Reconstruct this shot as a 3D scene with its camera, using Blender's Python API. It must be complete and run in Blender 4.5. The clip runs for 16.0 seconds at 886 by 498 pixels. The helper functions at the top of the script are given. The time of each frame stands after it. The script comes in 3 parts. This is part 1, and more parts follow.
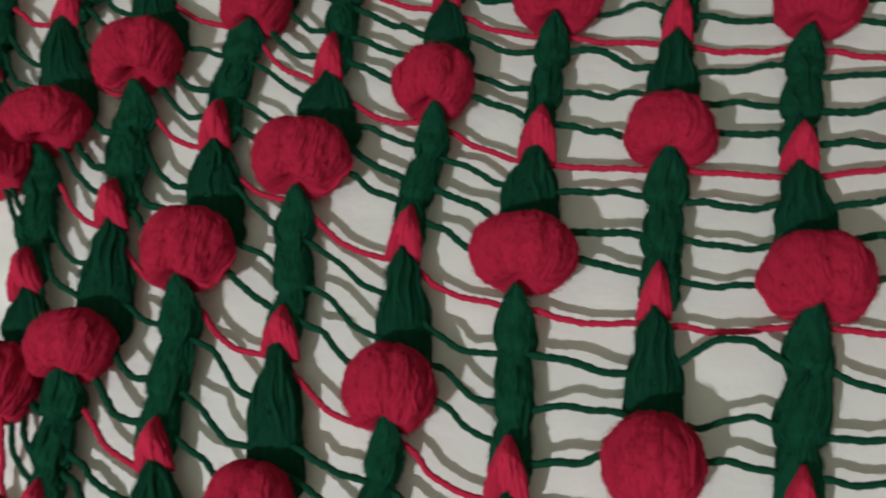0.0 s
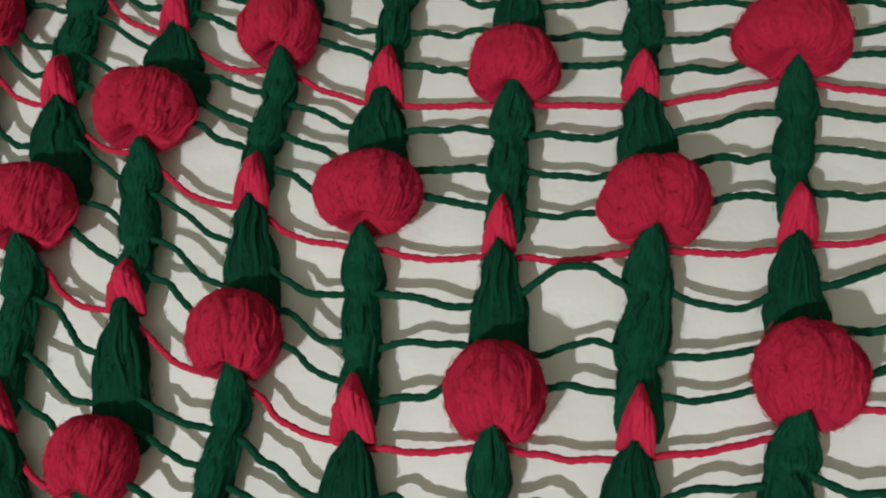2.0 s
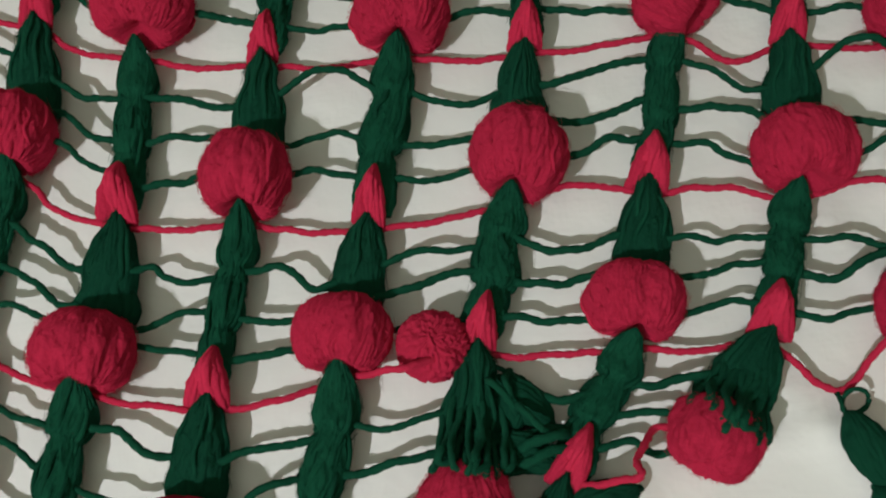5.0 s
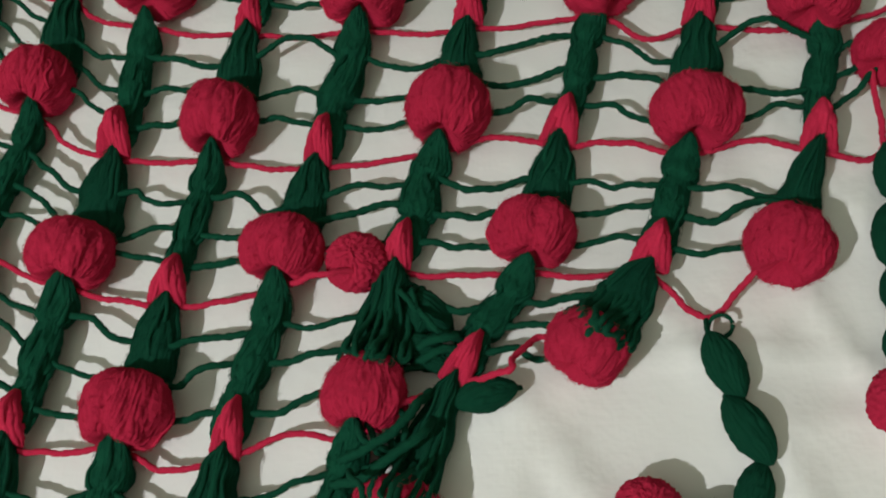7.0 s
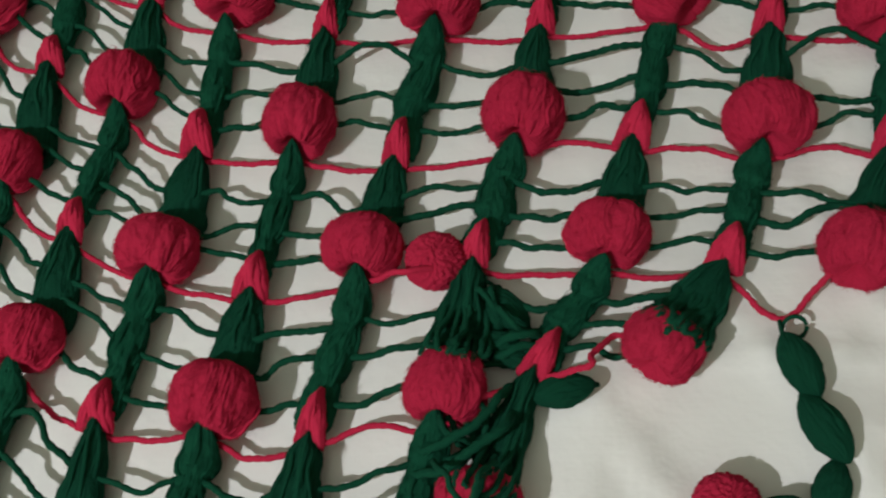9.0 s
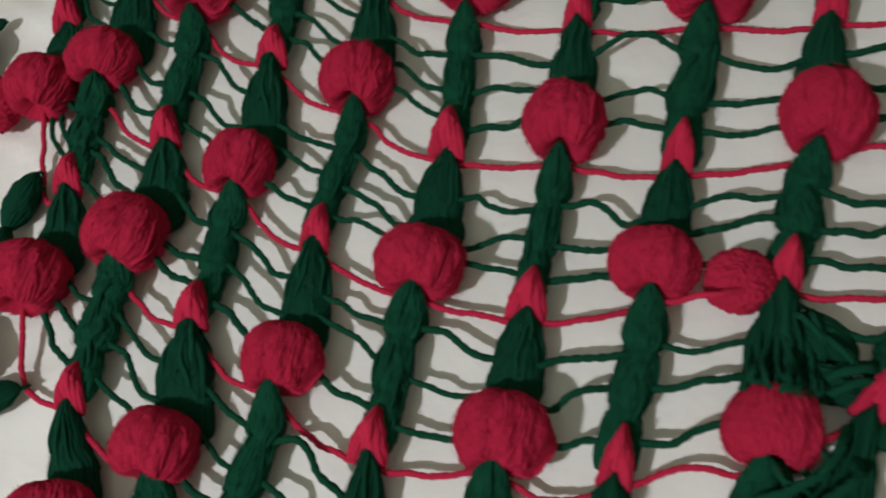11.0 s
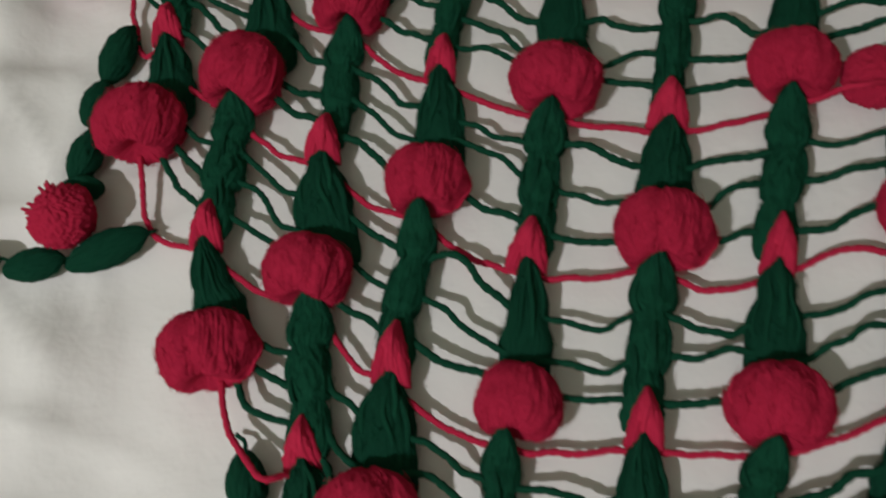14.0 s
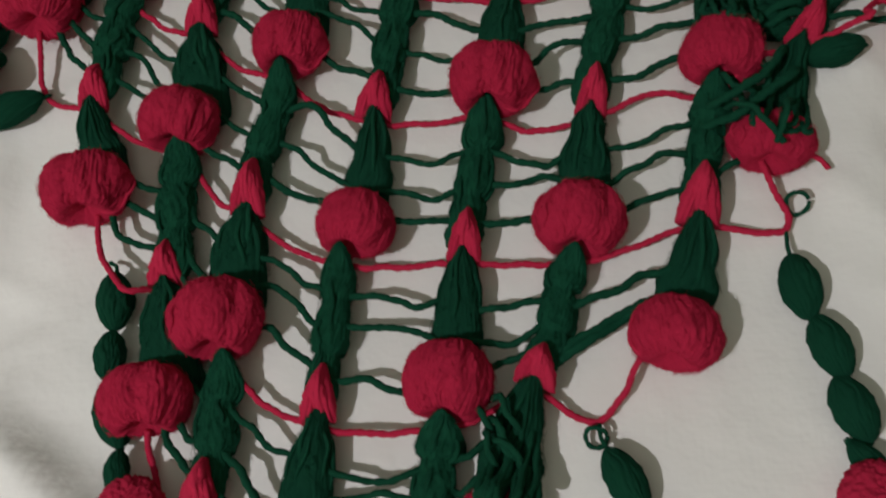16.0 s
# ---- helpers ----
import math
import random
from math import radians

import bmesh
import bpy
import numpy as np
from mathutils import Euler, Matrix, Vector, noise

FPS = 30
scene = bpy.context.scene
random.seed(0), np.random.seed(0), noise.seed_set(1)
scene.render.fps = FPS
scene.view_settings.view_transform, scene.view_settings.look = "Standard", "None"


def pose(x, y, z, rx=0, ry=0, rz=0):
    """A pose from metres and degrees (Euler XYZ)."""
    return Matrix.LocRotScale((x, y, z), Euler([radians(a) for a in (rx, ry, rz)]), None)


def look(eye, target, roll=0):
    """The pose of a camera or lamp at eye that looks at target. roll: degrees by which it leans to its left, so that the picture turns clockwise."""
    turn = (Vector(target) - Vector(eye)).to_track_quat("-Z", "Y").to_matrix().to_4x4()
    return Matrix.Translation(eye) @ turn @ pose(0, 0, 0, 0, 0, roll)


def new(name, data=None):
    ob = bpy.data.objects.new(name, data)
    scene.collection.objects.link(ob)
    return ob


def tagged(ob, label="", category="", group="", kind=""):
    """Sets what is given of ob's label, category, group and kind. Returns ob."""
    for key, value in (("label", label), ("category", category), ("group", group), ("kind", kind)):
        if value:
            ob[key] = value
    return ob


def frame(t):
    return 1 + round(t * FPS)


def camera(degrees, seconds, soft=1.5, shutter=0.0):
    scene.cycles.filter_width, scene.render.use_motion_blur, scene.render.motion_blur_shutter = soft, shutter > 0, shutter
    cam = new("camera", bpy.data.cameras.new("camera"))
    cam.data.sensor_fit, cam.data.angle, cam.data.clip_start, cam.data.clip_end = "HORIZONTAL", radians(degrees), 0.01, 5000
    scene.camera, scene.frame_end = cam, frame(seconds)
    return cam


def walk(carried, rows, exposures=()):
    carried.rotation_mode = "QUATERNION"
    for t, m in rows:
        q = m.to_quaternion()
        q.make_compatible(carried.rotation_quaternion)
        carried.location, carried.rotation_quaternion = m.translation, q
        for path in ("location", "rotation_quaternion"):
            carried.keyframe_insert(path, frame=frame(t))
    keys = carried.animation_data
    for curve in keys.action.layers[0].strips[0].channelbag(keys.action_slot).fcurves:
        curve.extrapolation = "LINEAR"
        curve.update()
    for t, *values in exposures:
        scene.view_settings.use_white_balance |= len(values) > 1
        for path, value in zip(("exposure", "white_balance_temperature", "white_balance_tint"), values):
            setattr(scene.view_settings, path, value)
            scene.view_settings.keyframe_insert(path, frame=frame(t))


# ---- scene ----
cam = camera(53.00, 16.0, soft=2.0, shutter=0.5)
PATH = [
    (0, (0.02118, 0.02368, 0.34674), (-0.06094, 0.22626, -0.10295), -22.118),
    (0.5, (0.03869, 0.02378, 0.33668), (-0.02809, 0.22363, -0.11675), -20.198),
    (1, (0.04675, 0.01763, 0.33655), (-0.01358, 0.21753, -0.11776), -19.302),
    (1.5, (0.05111, 0.00956, 0.33204), (-0.00553, 0.20754, -0.12358), -18.949),
    (2, (0.06091, 0.00746, 0.32912), (0.00589, 0.20433, -0.12719), -18.987),
    (2.5, (0.07391, -0.00023, 0.32394), (0.02048, 0.19787, -0.13202), -18.563),
    (3, (0.09363, -0.00297, 0.31507), (0.05723, 0.18937, -0.14501), -15.516),
    (3.5, (0.10767, -0.02252, 0.31338), (0.08623, 0.17181, -0.14682), -12.855),
    (4, (0.12264, -0.04125, 0.30529), (0.10382, 0.14362, -0.1589), -11.745),
    (4.2, (0.12255, -0.05138, 0.30772), (0.11013, 0.13333, -0.15675), -9.727),
    (6.3, (0.17897, -0.12328, 0.35026), (0.13222, 0.07564, -0.10608), -13.92),
    (6.5, (0.19014, -0.13585, 0.34809), (0.13175, 0.07398, -0.10198), -16.185),
    (7, (0.19297, -0.14705, 0.34993), (0.13179, 0.06831, -0.09715), -16.133),
    (7.5, (0.19474, -0.15478, 0.35013), (0.12992, 0.05961, -0.0969), -16.684),
    (8, (0.19362, -0.15889, 0.35531), (0.12549, 0.06388, -0.0871), -17.045),
    (8.2, (0.19227, -0.15909, 0.35628), (0.12295, 0.06454, -0.08552), -17.129),
    (10.3, (0.10845, -0.15575, 0.36354), (0.01457, 0.06181, -0.07675), -22.022),
    (10.5, (0.09894, -0.14803, 0.36207), (0.00034, 0.06703, -0.07841), -23.373),
    (11, (0.06697, -0.13144, 0.35026), (-0.03474, 0.0749, -0.09368), -24.113),
    (11.5, (0.02733, -0.10124, 0.348), (-0.07207, 0.08699, -0.10443), -24.546),
    (12, (-0.00379, -0.09412, 0.33204), (-0.10208, 0.08515, -0.12425), -24.335),
    (12.5, (-0.02596, -0.09476, 0.33115), (-0.11971, 0.08164, -0.1272), -22.837),
    (13, (-0.03585, -0.12621, 0.33306), (-0.11868, 0.05981, -0.1236), -22.05),
    (13.5, (-0.03789, -0.16521, 0.34051), (-0.11098, 0.02449, -0.1163), -20.795),
    (14, (-0.01799, -0.192, 0.34214), (-0.08667, -0.0025, -0.11543), -21.182),
    (14.5, (0.00222, -0.2239, 0.34268), (-0.06242, -0.02883, -0.11314), -20.396),
    (15, (0.01932, -0.24536, 0.34541), (-0.04646, -0.04911, -0.10973), -21.044),
    (15.5, (0.03158, -0.26088, 0.34695), (-0.03058, -0.06098, -0.10712), -19.158),
    (16, (0.04496, -0.27838, 0.34138), (-0.01952, -0.07666, -0.11156), -18.892),
]
EXPOSURES = [
    (0.0, -0.66, 6560, 7),
    (1.0, -0.42, 6620, 4),
    (3.0, -0.41, 6620, 5),
    (4.2, -0.47, 6600, 5),
    (7.0, -0.57, 6600, 4),
    (11.0, -0.79, 6580, 8),
    (12.5, -0.96, 6600, 9),
    (14.0, -1.11, 6680, 10),
    (16.0, -1.19, 6700, 11),
]
walk(cam, [(t, look(eye, aim, roll)) for t, eye, aim, roll in PATH], EXPOSURES)

# ---- light: one bare bulb behind and to the left of the camera; unseen pale walls bounce it ----
world = bpy.data.worlds.new("room_air")
world.use_nodes = True
world.node_tree.nodes["Background"].inputs[0].default_value = (0.9, 0.95, 1.0, 1)
world.node_tree.nodes["Background"].inputs[1].default_value = 0.01
scene.world = world
bulb = bpy.data.lights.new("bulb", "POINT")
bulb.energy, bulb.shadow_soft_size, bulb.color = 84.0, 0.017, (1.0, 0.99, 1.02)
new("bulb", bulb).location = (-0.594, -0.804, 1.20)


# ---- materials ----
def shader(name):
    m = bpy.data.materials.new(name)
    m.use_nodes = True
    nodes, links = m.node_tree.nodes, m.node_tree.links
    return m, nodes, links, nodes["Principled BSDF"]


def noise_node(nodes, links, scale, detail=3.0, stretch=None):
    where = nodes.new("ShaderNodeTexCoord")
    tex = nodes.new("ShaderNodeTexNoise")
    tex.inputs["Scale"].default_value, tex.inputs["Detail"].default_value = scale, detail
    if stretch:
        mapping = nodes.new("ShaderNodeMapping")
        mapping.inputs["Scale"].default_value = stretch
        links.new(where.outputs["Object"], mapping.inputs["Vector"])
        links.new(mapping.outputs["Vector"], tex.inputs["Vector"])
    else:
        links.new(where.outputs["Object"], tex.inputs["Vector"])
    return tex


def ramp_node(nodes, low, high, a=0.3, b=0.7):
    ramp = nodes.new("ShaderNodeValToRGB")
    ramp.color_ramp.elements[0].position, ramp.color_ramp.elements[1].position = a, b
    ramp.color_ramp.elements[0].color, ramp.color_ramp.elements[1].color = (*low, 1), (*high, 1)
    return ramp


def yarn(name, low, high, sheen):
    """Soft acrylic yarn: each strand a little different, fibrous relief, a faint halo of loose fibres."""
    m, nodes, links, bsdf = shader(name)
    island = nodes.new("ShaderNodeNewGeometry")
    ramp = ramp_node(nodes, low, high, 0.0, 1.0)
    fibre = noise_node(nodes, links, 900, 4)
    mix = nodes.new("ShaderNodeMath")
    mix.operation = "MULTIPLY_ADD"
    mix.inputs[1].default_value = 0.55
    links.new(fibre.outputs["Fac"], mix.inputs[0])
    half = nodes.new("ShaderNodeMath")
    half.operation = "MULTIPLY"
    half.inputs[1].default_value = 0.45
    links.new(island.outputs["Random Per Island"], half.inputs[0])
    links.new(half.outputs[0], mix.inputs[2])
    links.new(mix.outputs[0], ramp.inputs["Fac"])
    links.new(ramp.outputs["Color"], bsdf.inputs["Base Color"])
    bsdf.inputs["Roughness"].default_value = 1.0
    bsdf.inputs["Specular IOR Level"].default_value = 0.05
    bsdf.inputs["Sheen Weight"].default_value = sheen
    bsdf.inputs["Sheen Roughness"].default_value = 0.6
    bsdf.inputs["Sheen Tint"].default_value = (*high, 1)
    bump = nodes.new("ShaderNodeBump")
    bump.inputs["Strength"].default_value, bump.inputs["Distance"].default_value = 0.4, 0.0008
    fuzz = noise_node(nodes, links, 2600, 2)
    both = nodes.new("ShaderNodeMath")
    both.operation = "MULTIPLY_ADD"
    both.inputs[1].default_value = 0.5
    links.new(fuzz.outputs["Fac"], both.inputs[0])
    links.new(fibre.outputs["Fac"], both.inputs[2])
    links.new(both.outputs[0], bump.inputs["Height"])
    links.new(bump.outputs["Normal"], bsdf.inputs["Normal"])
    return m


def cotton():
    """Off-white bed cotton: fine weave, faint slubs and laundering blotches."""
    m, nodes, links, bsdf = shader("white_cotton")
    blotch = noise_node(nodes, links, 9, 4)
    ramp = ramp_node(nodes, (0.82, 0.81, 0.795), (0.89, 0.885, 0.87))
    links.new(blotch.outputs["Fac"], ramp.inputs["Fac"])
    links.new(ramp.outputs["Color"], bsdf.inputs["Base Color"])
    bsdf.inputs["Roughness"].default_value = 0.9
    bsdf.inputs["Specular IOR Level"].default_value = 0.1
    warp = noise_node(nodes, links, 700, 2, (1, 0.06, 1))
    weft = noise_node(nodes, links, 700, 2, (0.06, 1, 1))
    crumple = noise_node(nodes, links, 55, 3)
    soft = nodes.new("ShaderNodeBump")
    soft.inputs["Strength"].default_value, soft.inputs["Distance"].default_value = 0.30, 0.004
    links.new(crumple.outputs["Fac"], soft.inputs["Height"])
    add = nodes.new("ShaderNodeMath")
    links.new(warp.outputs["Fac"], add.inputs[0])
    links.new(weft.outputs["Fac"], add.inputs[1])
    bump = nodes.new("ShaderNodeBump")
    bump.inputs["Strength"].default_value, bump.inputs["Distance"].default_value = 0.10, 0.0005
    links.new(soft.outputs["Normal"], bump.inputs["Normal"])
    links.new(add.outputs[0], bump.inputs["Height"])
    links.new(bump.outputs["Normal"], bsdf.inputs["Normal"])
    return m


def plain(name, low, high, rough, scale):
    m, nodes, links, bsdf = shader(name)
    ramp = ramp_node(nodes, low, high)
    links.new(noise_node(nodes, links, scale, 5).outputs["Fac"], ramp.inputs["Fac"])
    links.new(ramp.outputs["Color"], bsdf.inputs["Base Color"])
    bsdf.inputs["Roughness"].default_value = rough
    return m


RED = yarn("crimson_yarn", (0.30, 0.010, 0.036), (0.65, 0.033, 0.088), 0.40)
GREEN = yarn("bottle_green_yarn", (0.0042, 0.030, 0.018), (0.0080, 0.076, 0.041), 0.22)
COTTON = cotton()
# yellow-green tone picked so that bounced light fills the shadows with olive
BOUNCE_PAINT = plain("pale_bounce_paint", (0.66, 0.68, 0.57), (0.72, 0.74, 0.62), 0.8, 3)
FLOORING = plain("speckled_floor", (0.30, 0.28, 0.25), (0.38, 0.36, 0.33), 0.4, 40)
TICKING = plain("mattress_cloth", (0.60, 0.60, 0.58), (0.68, 0.68, 0.66), 0.9, 20)


# ---- mesh tools ----
class Build:
    """Collects vertices and faces of one mesh."""

    def __init__(self):
        self.v, self.f = [], []

    def tube(self, pts, radius, sides=6, ply=0.0, pitch=0.006, closed_ends=True):
        """A round strand along pts; ply: depth of the twist's two lobes."""
        pts = np.asarray(pts, float)
        n = len(pts)
        radius = np.broadcast_to(np.asarray(radius, float), (n,))
        tan = np.gradient(pts, axis=0)
        tan /= np.linalg.norm(tan, axis=1)[:, None] + 1e-12
        side = np.cross(tan[0], (0.13, 0.21, 1.0))
        run = np.r_[0, np.cumsum(np.linalg.norm(np.diff(pts, axis=0), axis=1))]
        base = len(self.v)
        ang = np.arange(sides) * 2 * np.pi / sides
        radius = radius * (1 + (0.10 * np.array([noise.noise(Vector(p * 700)) for p in pts]) if ply else 0))
        for k in range(n):
            side = side - tan[k] * (side @ tan[k])
            side /= np.linalg.norm(side) + 1e-12
            other = np.cross(tan[k], side)
            turn = 2 * np.pi * run[k] / pitch
            r = radius[k] * (1 + ply * np.cos(2 * ang - turn))
            ring = pts[k] + np.outer(r * np.cos(ang), side) + np.outer(r * np.sin(ang), other)
            self.v.extend(map(tuple, ring))
        for k in range(n - 1):
            a = base + k * sides
            for s in range(sides):
                t = (s + 1) % sides
                self.f.append((a + s, a + t, a + sides + t, a + sides + s))
        if closed_ends:
            self.f.append(tuple(base + s for s in reversed(range(sides))))
            self.f.append(tuple(base + (n - 1) * sides + s for s in range(sides)))

    def mesh(self, name, material):
        me = bpy.data.meshes.new(name)
        me.from_pydata(self.v, [], self.f)
        me.polygons.foreach_set("use_smooth", [True] * len(me.polygons))
        me.materials.append(material)
        me.update()
        return me


PART_LABELS = {
    "puff_ball": "round puff of gathered crimson yarn",
    "green_cone": "flared cone of bottle green yarn",
    "stem": "lumpy stem of bottle green yarn",
    "tip": "small pointed tip of crimson yarn",
    "strand": "thin slack strand of green yarn",
    "row_yarn": "thin crimson yarn along a row",
    "leaf": "plump spindle of bottle green yarn",
    "loose_loop": "slack loop of green yarn",
    "yarn_end": "cut end of crimson yarn",
    "thread_loop": "small loop of green thread",
}


def dressed(ob, me):
    """Adds the loose strands of a puff, cone or stem to it."""
    return tagged(part("fuzz", me, ob), "", "", "", "stuff")


def part(name, me, parent, m=None, label=""):
    ob = new(name, me)
    ob.parent = parent
    if m is not None:
        ob.matrix_basis = m
    return tagged(ob, label or PART_LABELS.get(name, ""))


rng = random.Random(7)


def wob(amount):
    return rng.uniform(-amount, amount)


def smooth_path(points, step=0.0012):
    """A smooth line through the points, sampled evenly."""
    p = np.asarray(points, float)
    p = np.vstack([2 * p[0] - p[1], p, 2 * p[-1] - p[-2]])
    out = []
    for k in range(1, len(p) - 2):
        n = max(2, int(np.linalg.norm(p[k + 1] - p[k]) / step))
        for u in np.arange(n) / n:
            out.append(0.5 * (2 * p[k] + (p[k + 1] - p[k - 1]) * u + (2 * p[k - 1] - 5 * p[k] + 4 * p[k + 1] - p[k + 2]) * u**2 + (3 * p[k] - p[k - 1] - 3 * p[k + 1] + p[k + 2]) * u**3))
    out.append(p[-2])
    return np.array(out)


def crimped(pts):
    """Small uneven kinks, as in yarn that was unravelled."""
    seed = rng.uniform(0, 90)
    kink = np.array([(noise.noise(Vector((seed, k * 0.13, 0))), noise.noise(Vector((seed, k * 0.13, 7))), 0.6 * noise.noise(Vector((seed, k * 0.13, 14)))) for k in range(len(pts))])
    ease = np.minimum(1, np.minimum(np.arange(len(pts)), np.arange(len(pts))[::-1]) / 6.0)
    return pts + 0.0013 * kink * ease[:, None]


# ---- the knotted parts, each made in a few variants ----
BALL_W, BALL_H, BALL_T = 0.040, 0.034, 0.034
CONE_L, STEM_L = 0.030, 0.050


def strand_relief(count, drift, depth):
    """Height of a skin of gathered strands at (s along, phi round): two crossing layers of uneven strands."""
    layers = []
    for n, turn, under in ((count, drift, 0.0), (int(count * 0.8), -1.4 * drift, 0.30)):
        seed = rng.uniform(0, 100)
        lifts = [rng.uniform(-0.5, 0.5) - under for _ in range(n)]
        layers.append((n, turn, seed, lifts))

    def height(s, phi):
        best = 0.05
        for n, turn, seed, lifts in layers:
            ring = Vector((1.3 * math.cos(phi), 1.3 * math.sin(phi), seed + 2.2 * s))
            warp = phi + turn * (s - 0.5) + 0.42 * noise.noise(ring) + 0.13 * noise.noise(ring * 2.6)
            u = warp / (2 * math.pi) * n
            k = math.floor(u)
            q = 2 * (u - k) - 1
            lift = lifts[k % n] + 1.3 * noise.noise(Vector((k * 3.7, seed, 8.0 * s)))
            best = max(best, math.sqrt(max(0.0, 1 - abs(q) ** 2.2)) + 0.5 * lift)
        return depth * (best - 0.75)

    return height


def skin(b, middle, wide, high, along, round_, relief, floor_z=0.0006):
    """One closed skin round a middle line: middle(s), half-width wide(s), half-height high(s)."""
    base = len(b.v)
    steps = np.linspace(0, 1, along)
    for s in steps:
        x, y, z = middle(s)
        w, h = wide(s), high(s)
        for k in range(round_):
            phi = 2 * math.pi * k / round_
            d = relief(s, phi) * min(1.0, w / 0.004) + 0.00022 * noise.noise(Vector((x * 900 + 40 * math.cos(phi), y * 900, 40 * math.sin(phi))))
            px, pz = x + (w + d) * math.cos(phi), z + (h + d) * math.sin(phi)
            b.v.append((px, y, max(pz, floor_z)))
    for j in range(along - 1):
        for k in range(round_):
            t = (k + 1) % round_
            b.f.append((base + j * round_ + k, base + j * round_ + t, base + (j + 1) * round_ + t, base + (j + 1) * round_ + k))
    b.f.append(tuple(base + k for k in reversed(range(round_))))
    b.f.append(tuple(base + (along - 1) * round_ + k for k in range(round_)))


def skin_point(middle, wide, high):
    def surface(s, phi, out):
        s = min(1.0, max(0.0, s))
        x, y, z = middle(s)
        return (x + (wide(s) + out + 0.0004) * math.cos(phi), y, max(z + (high(s) + out + 0.0004) * math.sin(phi), 0.001))

    return surface


def stray(b, surface, along, count, radius, hairs, spans=(0.30, 0.60), reach=0.0028, top=0.96, low=0.02):
    """Loose strands lying on a surface(s, phi, out), and short fibres standing off it."""
    for _ in range(count):
        phi, turn = rng.uniform(0, 2 * math.pi), wob(0.38)
        span = rng.uniform(*spans)
        s0 = rng.uniform(low, top - span)
        s1 = s0 + span
        ph, wav = wob(3), rng.uniform(0.02, 0.10)
        pts = []
        for u in np.linspace(0, 1, along):
            out = radius * (-1.5 + 1.9 * math.sin(math.pi * u) ** 0.6)
            pts.append(surface(s0 + u * (s1 - s0), phi + turn * (u - 0.5) + wav * math.sin(7 * u + ph), out))
        b.tube(pts, radius * (1 + wob(0.15)), 6)
    for _ in range(hairs):
        phi, s0 = rng.uniform(0, 2 * math.pi), rng.uniform(low + 0.01, top - 0.01)
        out = rng.uniform(0.3, 1.0) * reach
        pts = [surface(s0 + wob(0.02), phi, -0.0004), surface(s0 + wob(0.05), phi + wob(0.12), 0.5 * out), surface(s0 + wob(0.09), phi + wob(0.25), out)]
        b.tube(pts, [0.00010, 0.00008, 0.00005], 3, closed_ends=False)


def ball_mesh():
    """A puff of gathered loops, strands running from the top over the sides into a dent at the bottom; and its loose strands."""
    relief = strand_relief(rng.choice((32, 36, 40)), rng.uniform(0.3, 0.9) * rng.choice((-1, 1)), 0.0013)
    folds = [(q, wob(math.pi), rng.uniform(0.010, 0.022)) for q in (2, 3, 5, 9, 13)]
    seed = rng.uniform(0, 50)

    def surface(s, phi, out=None):
        s, phi = min(1.0, max(0.0, s)), phi % (2 * math.pi)
        th = math.pi * (0.03 + 0.955 * s)
        bend = phi + 0.12 * math.sin(3 * s + seed)
        lump = 0.13 * noise.noise(Vector((1.6 * math.cos(phi), 1.6 * math.sin(phi), 2.6 * s + seed))) - 0.05 * max(0.0, noise.noise(Vector((4.2 * math.cos(phi), 4.2 * math.sin(phi), 3.4 * s + 2 * seed)))) ** 1.2
        r = math.sin(th) ** 0.84 * (1 + lump + sum(a * math.sin(q * bend + p) for q, p, a in folds))
        y = 0.5 * BALL_H * math.cos(th) * (1 + 0.6 * lump)
        if th > 0.80 * math.pi:
            y += 0.30 * BALL_H * ((th - 0.80 * math.pi) / (0.20 * math.pi)) ** 1.5
        if s > 0.55:
            groove = math.exp(-(((phi - 0.5 * math.pi) / 0.42) ** 2))
            r *= 1 - 0.27 * groove * ((s - 0.55) / 0.45) ** 1.2
            y += 0.15 * BALL_H * groove * ((s - 0.55) / 0.45) ** 1.5
        d = relief(s, phi) * math.sin(th) ** 0.5
        if out is None:
            d += 0.0004 * noise.noise(Vector((24 * math.cos(phi), 24 * math.sin(phi), 26 * s + seed))) + 0.0002 * noise.noise(Vector((60 * math.cos(phi), 60 * math.sin(phi), 60 * s + seed)))
        else:
            d = 0.6 * d + 0.0003 + out
        px = (BALL_W * 0.462 * r + d) * math.cos(phi)
        pz = BALL_T * 0.5 + (BALL_T * 0.485 * r + d) * math.sin(phi)
        return (px, y + d * math.cos(th), max(pz, 0.001))

    b = Build()
    along, round_ = 46, 216
    for s in np.linspace(0, 1, along):
        for k in range(round_):
            b.v.append(surface(s, 2 * math.pi * k / round_))
    for j in range(along - 1):
        for k in range(round_):
            t = (k + 1) % round_
            b.f.append((j * round_ + k, j * round_ + t, (j + 1) * round_ + t, (j + 1) * round_ + k))
    b.f.append(tuple(reversed(range(round_))))
    b.f.append(tuple((along - 1) * round_ + k for k in range(round_)))
    loose = Build()
    stray(loose, surface, 14, 2, 0.00080, 420, (0.30, 0.50), low=0.2, top=0.9, reach=0.0016)
    return b.mesh("puff_ball", RED), loose.mesh("fuzz", RED)


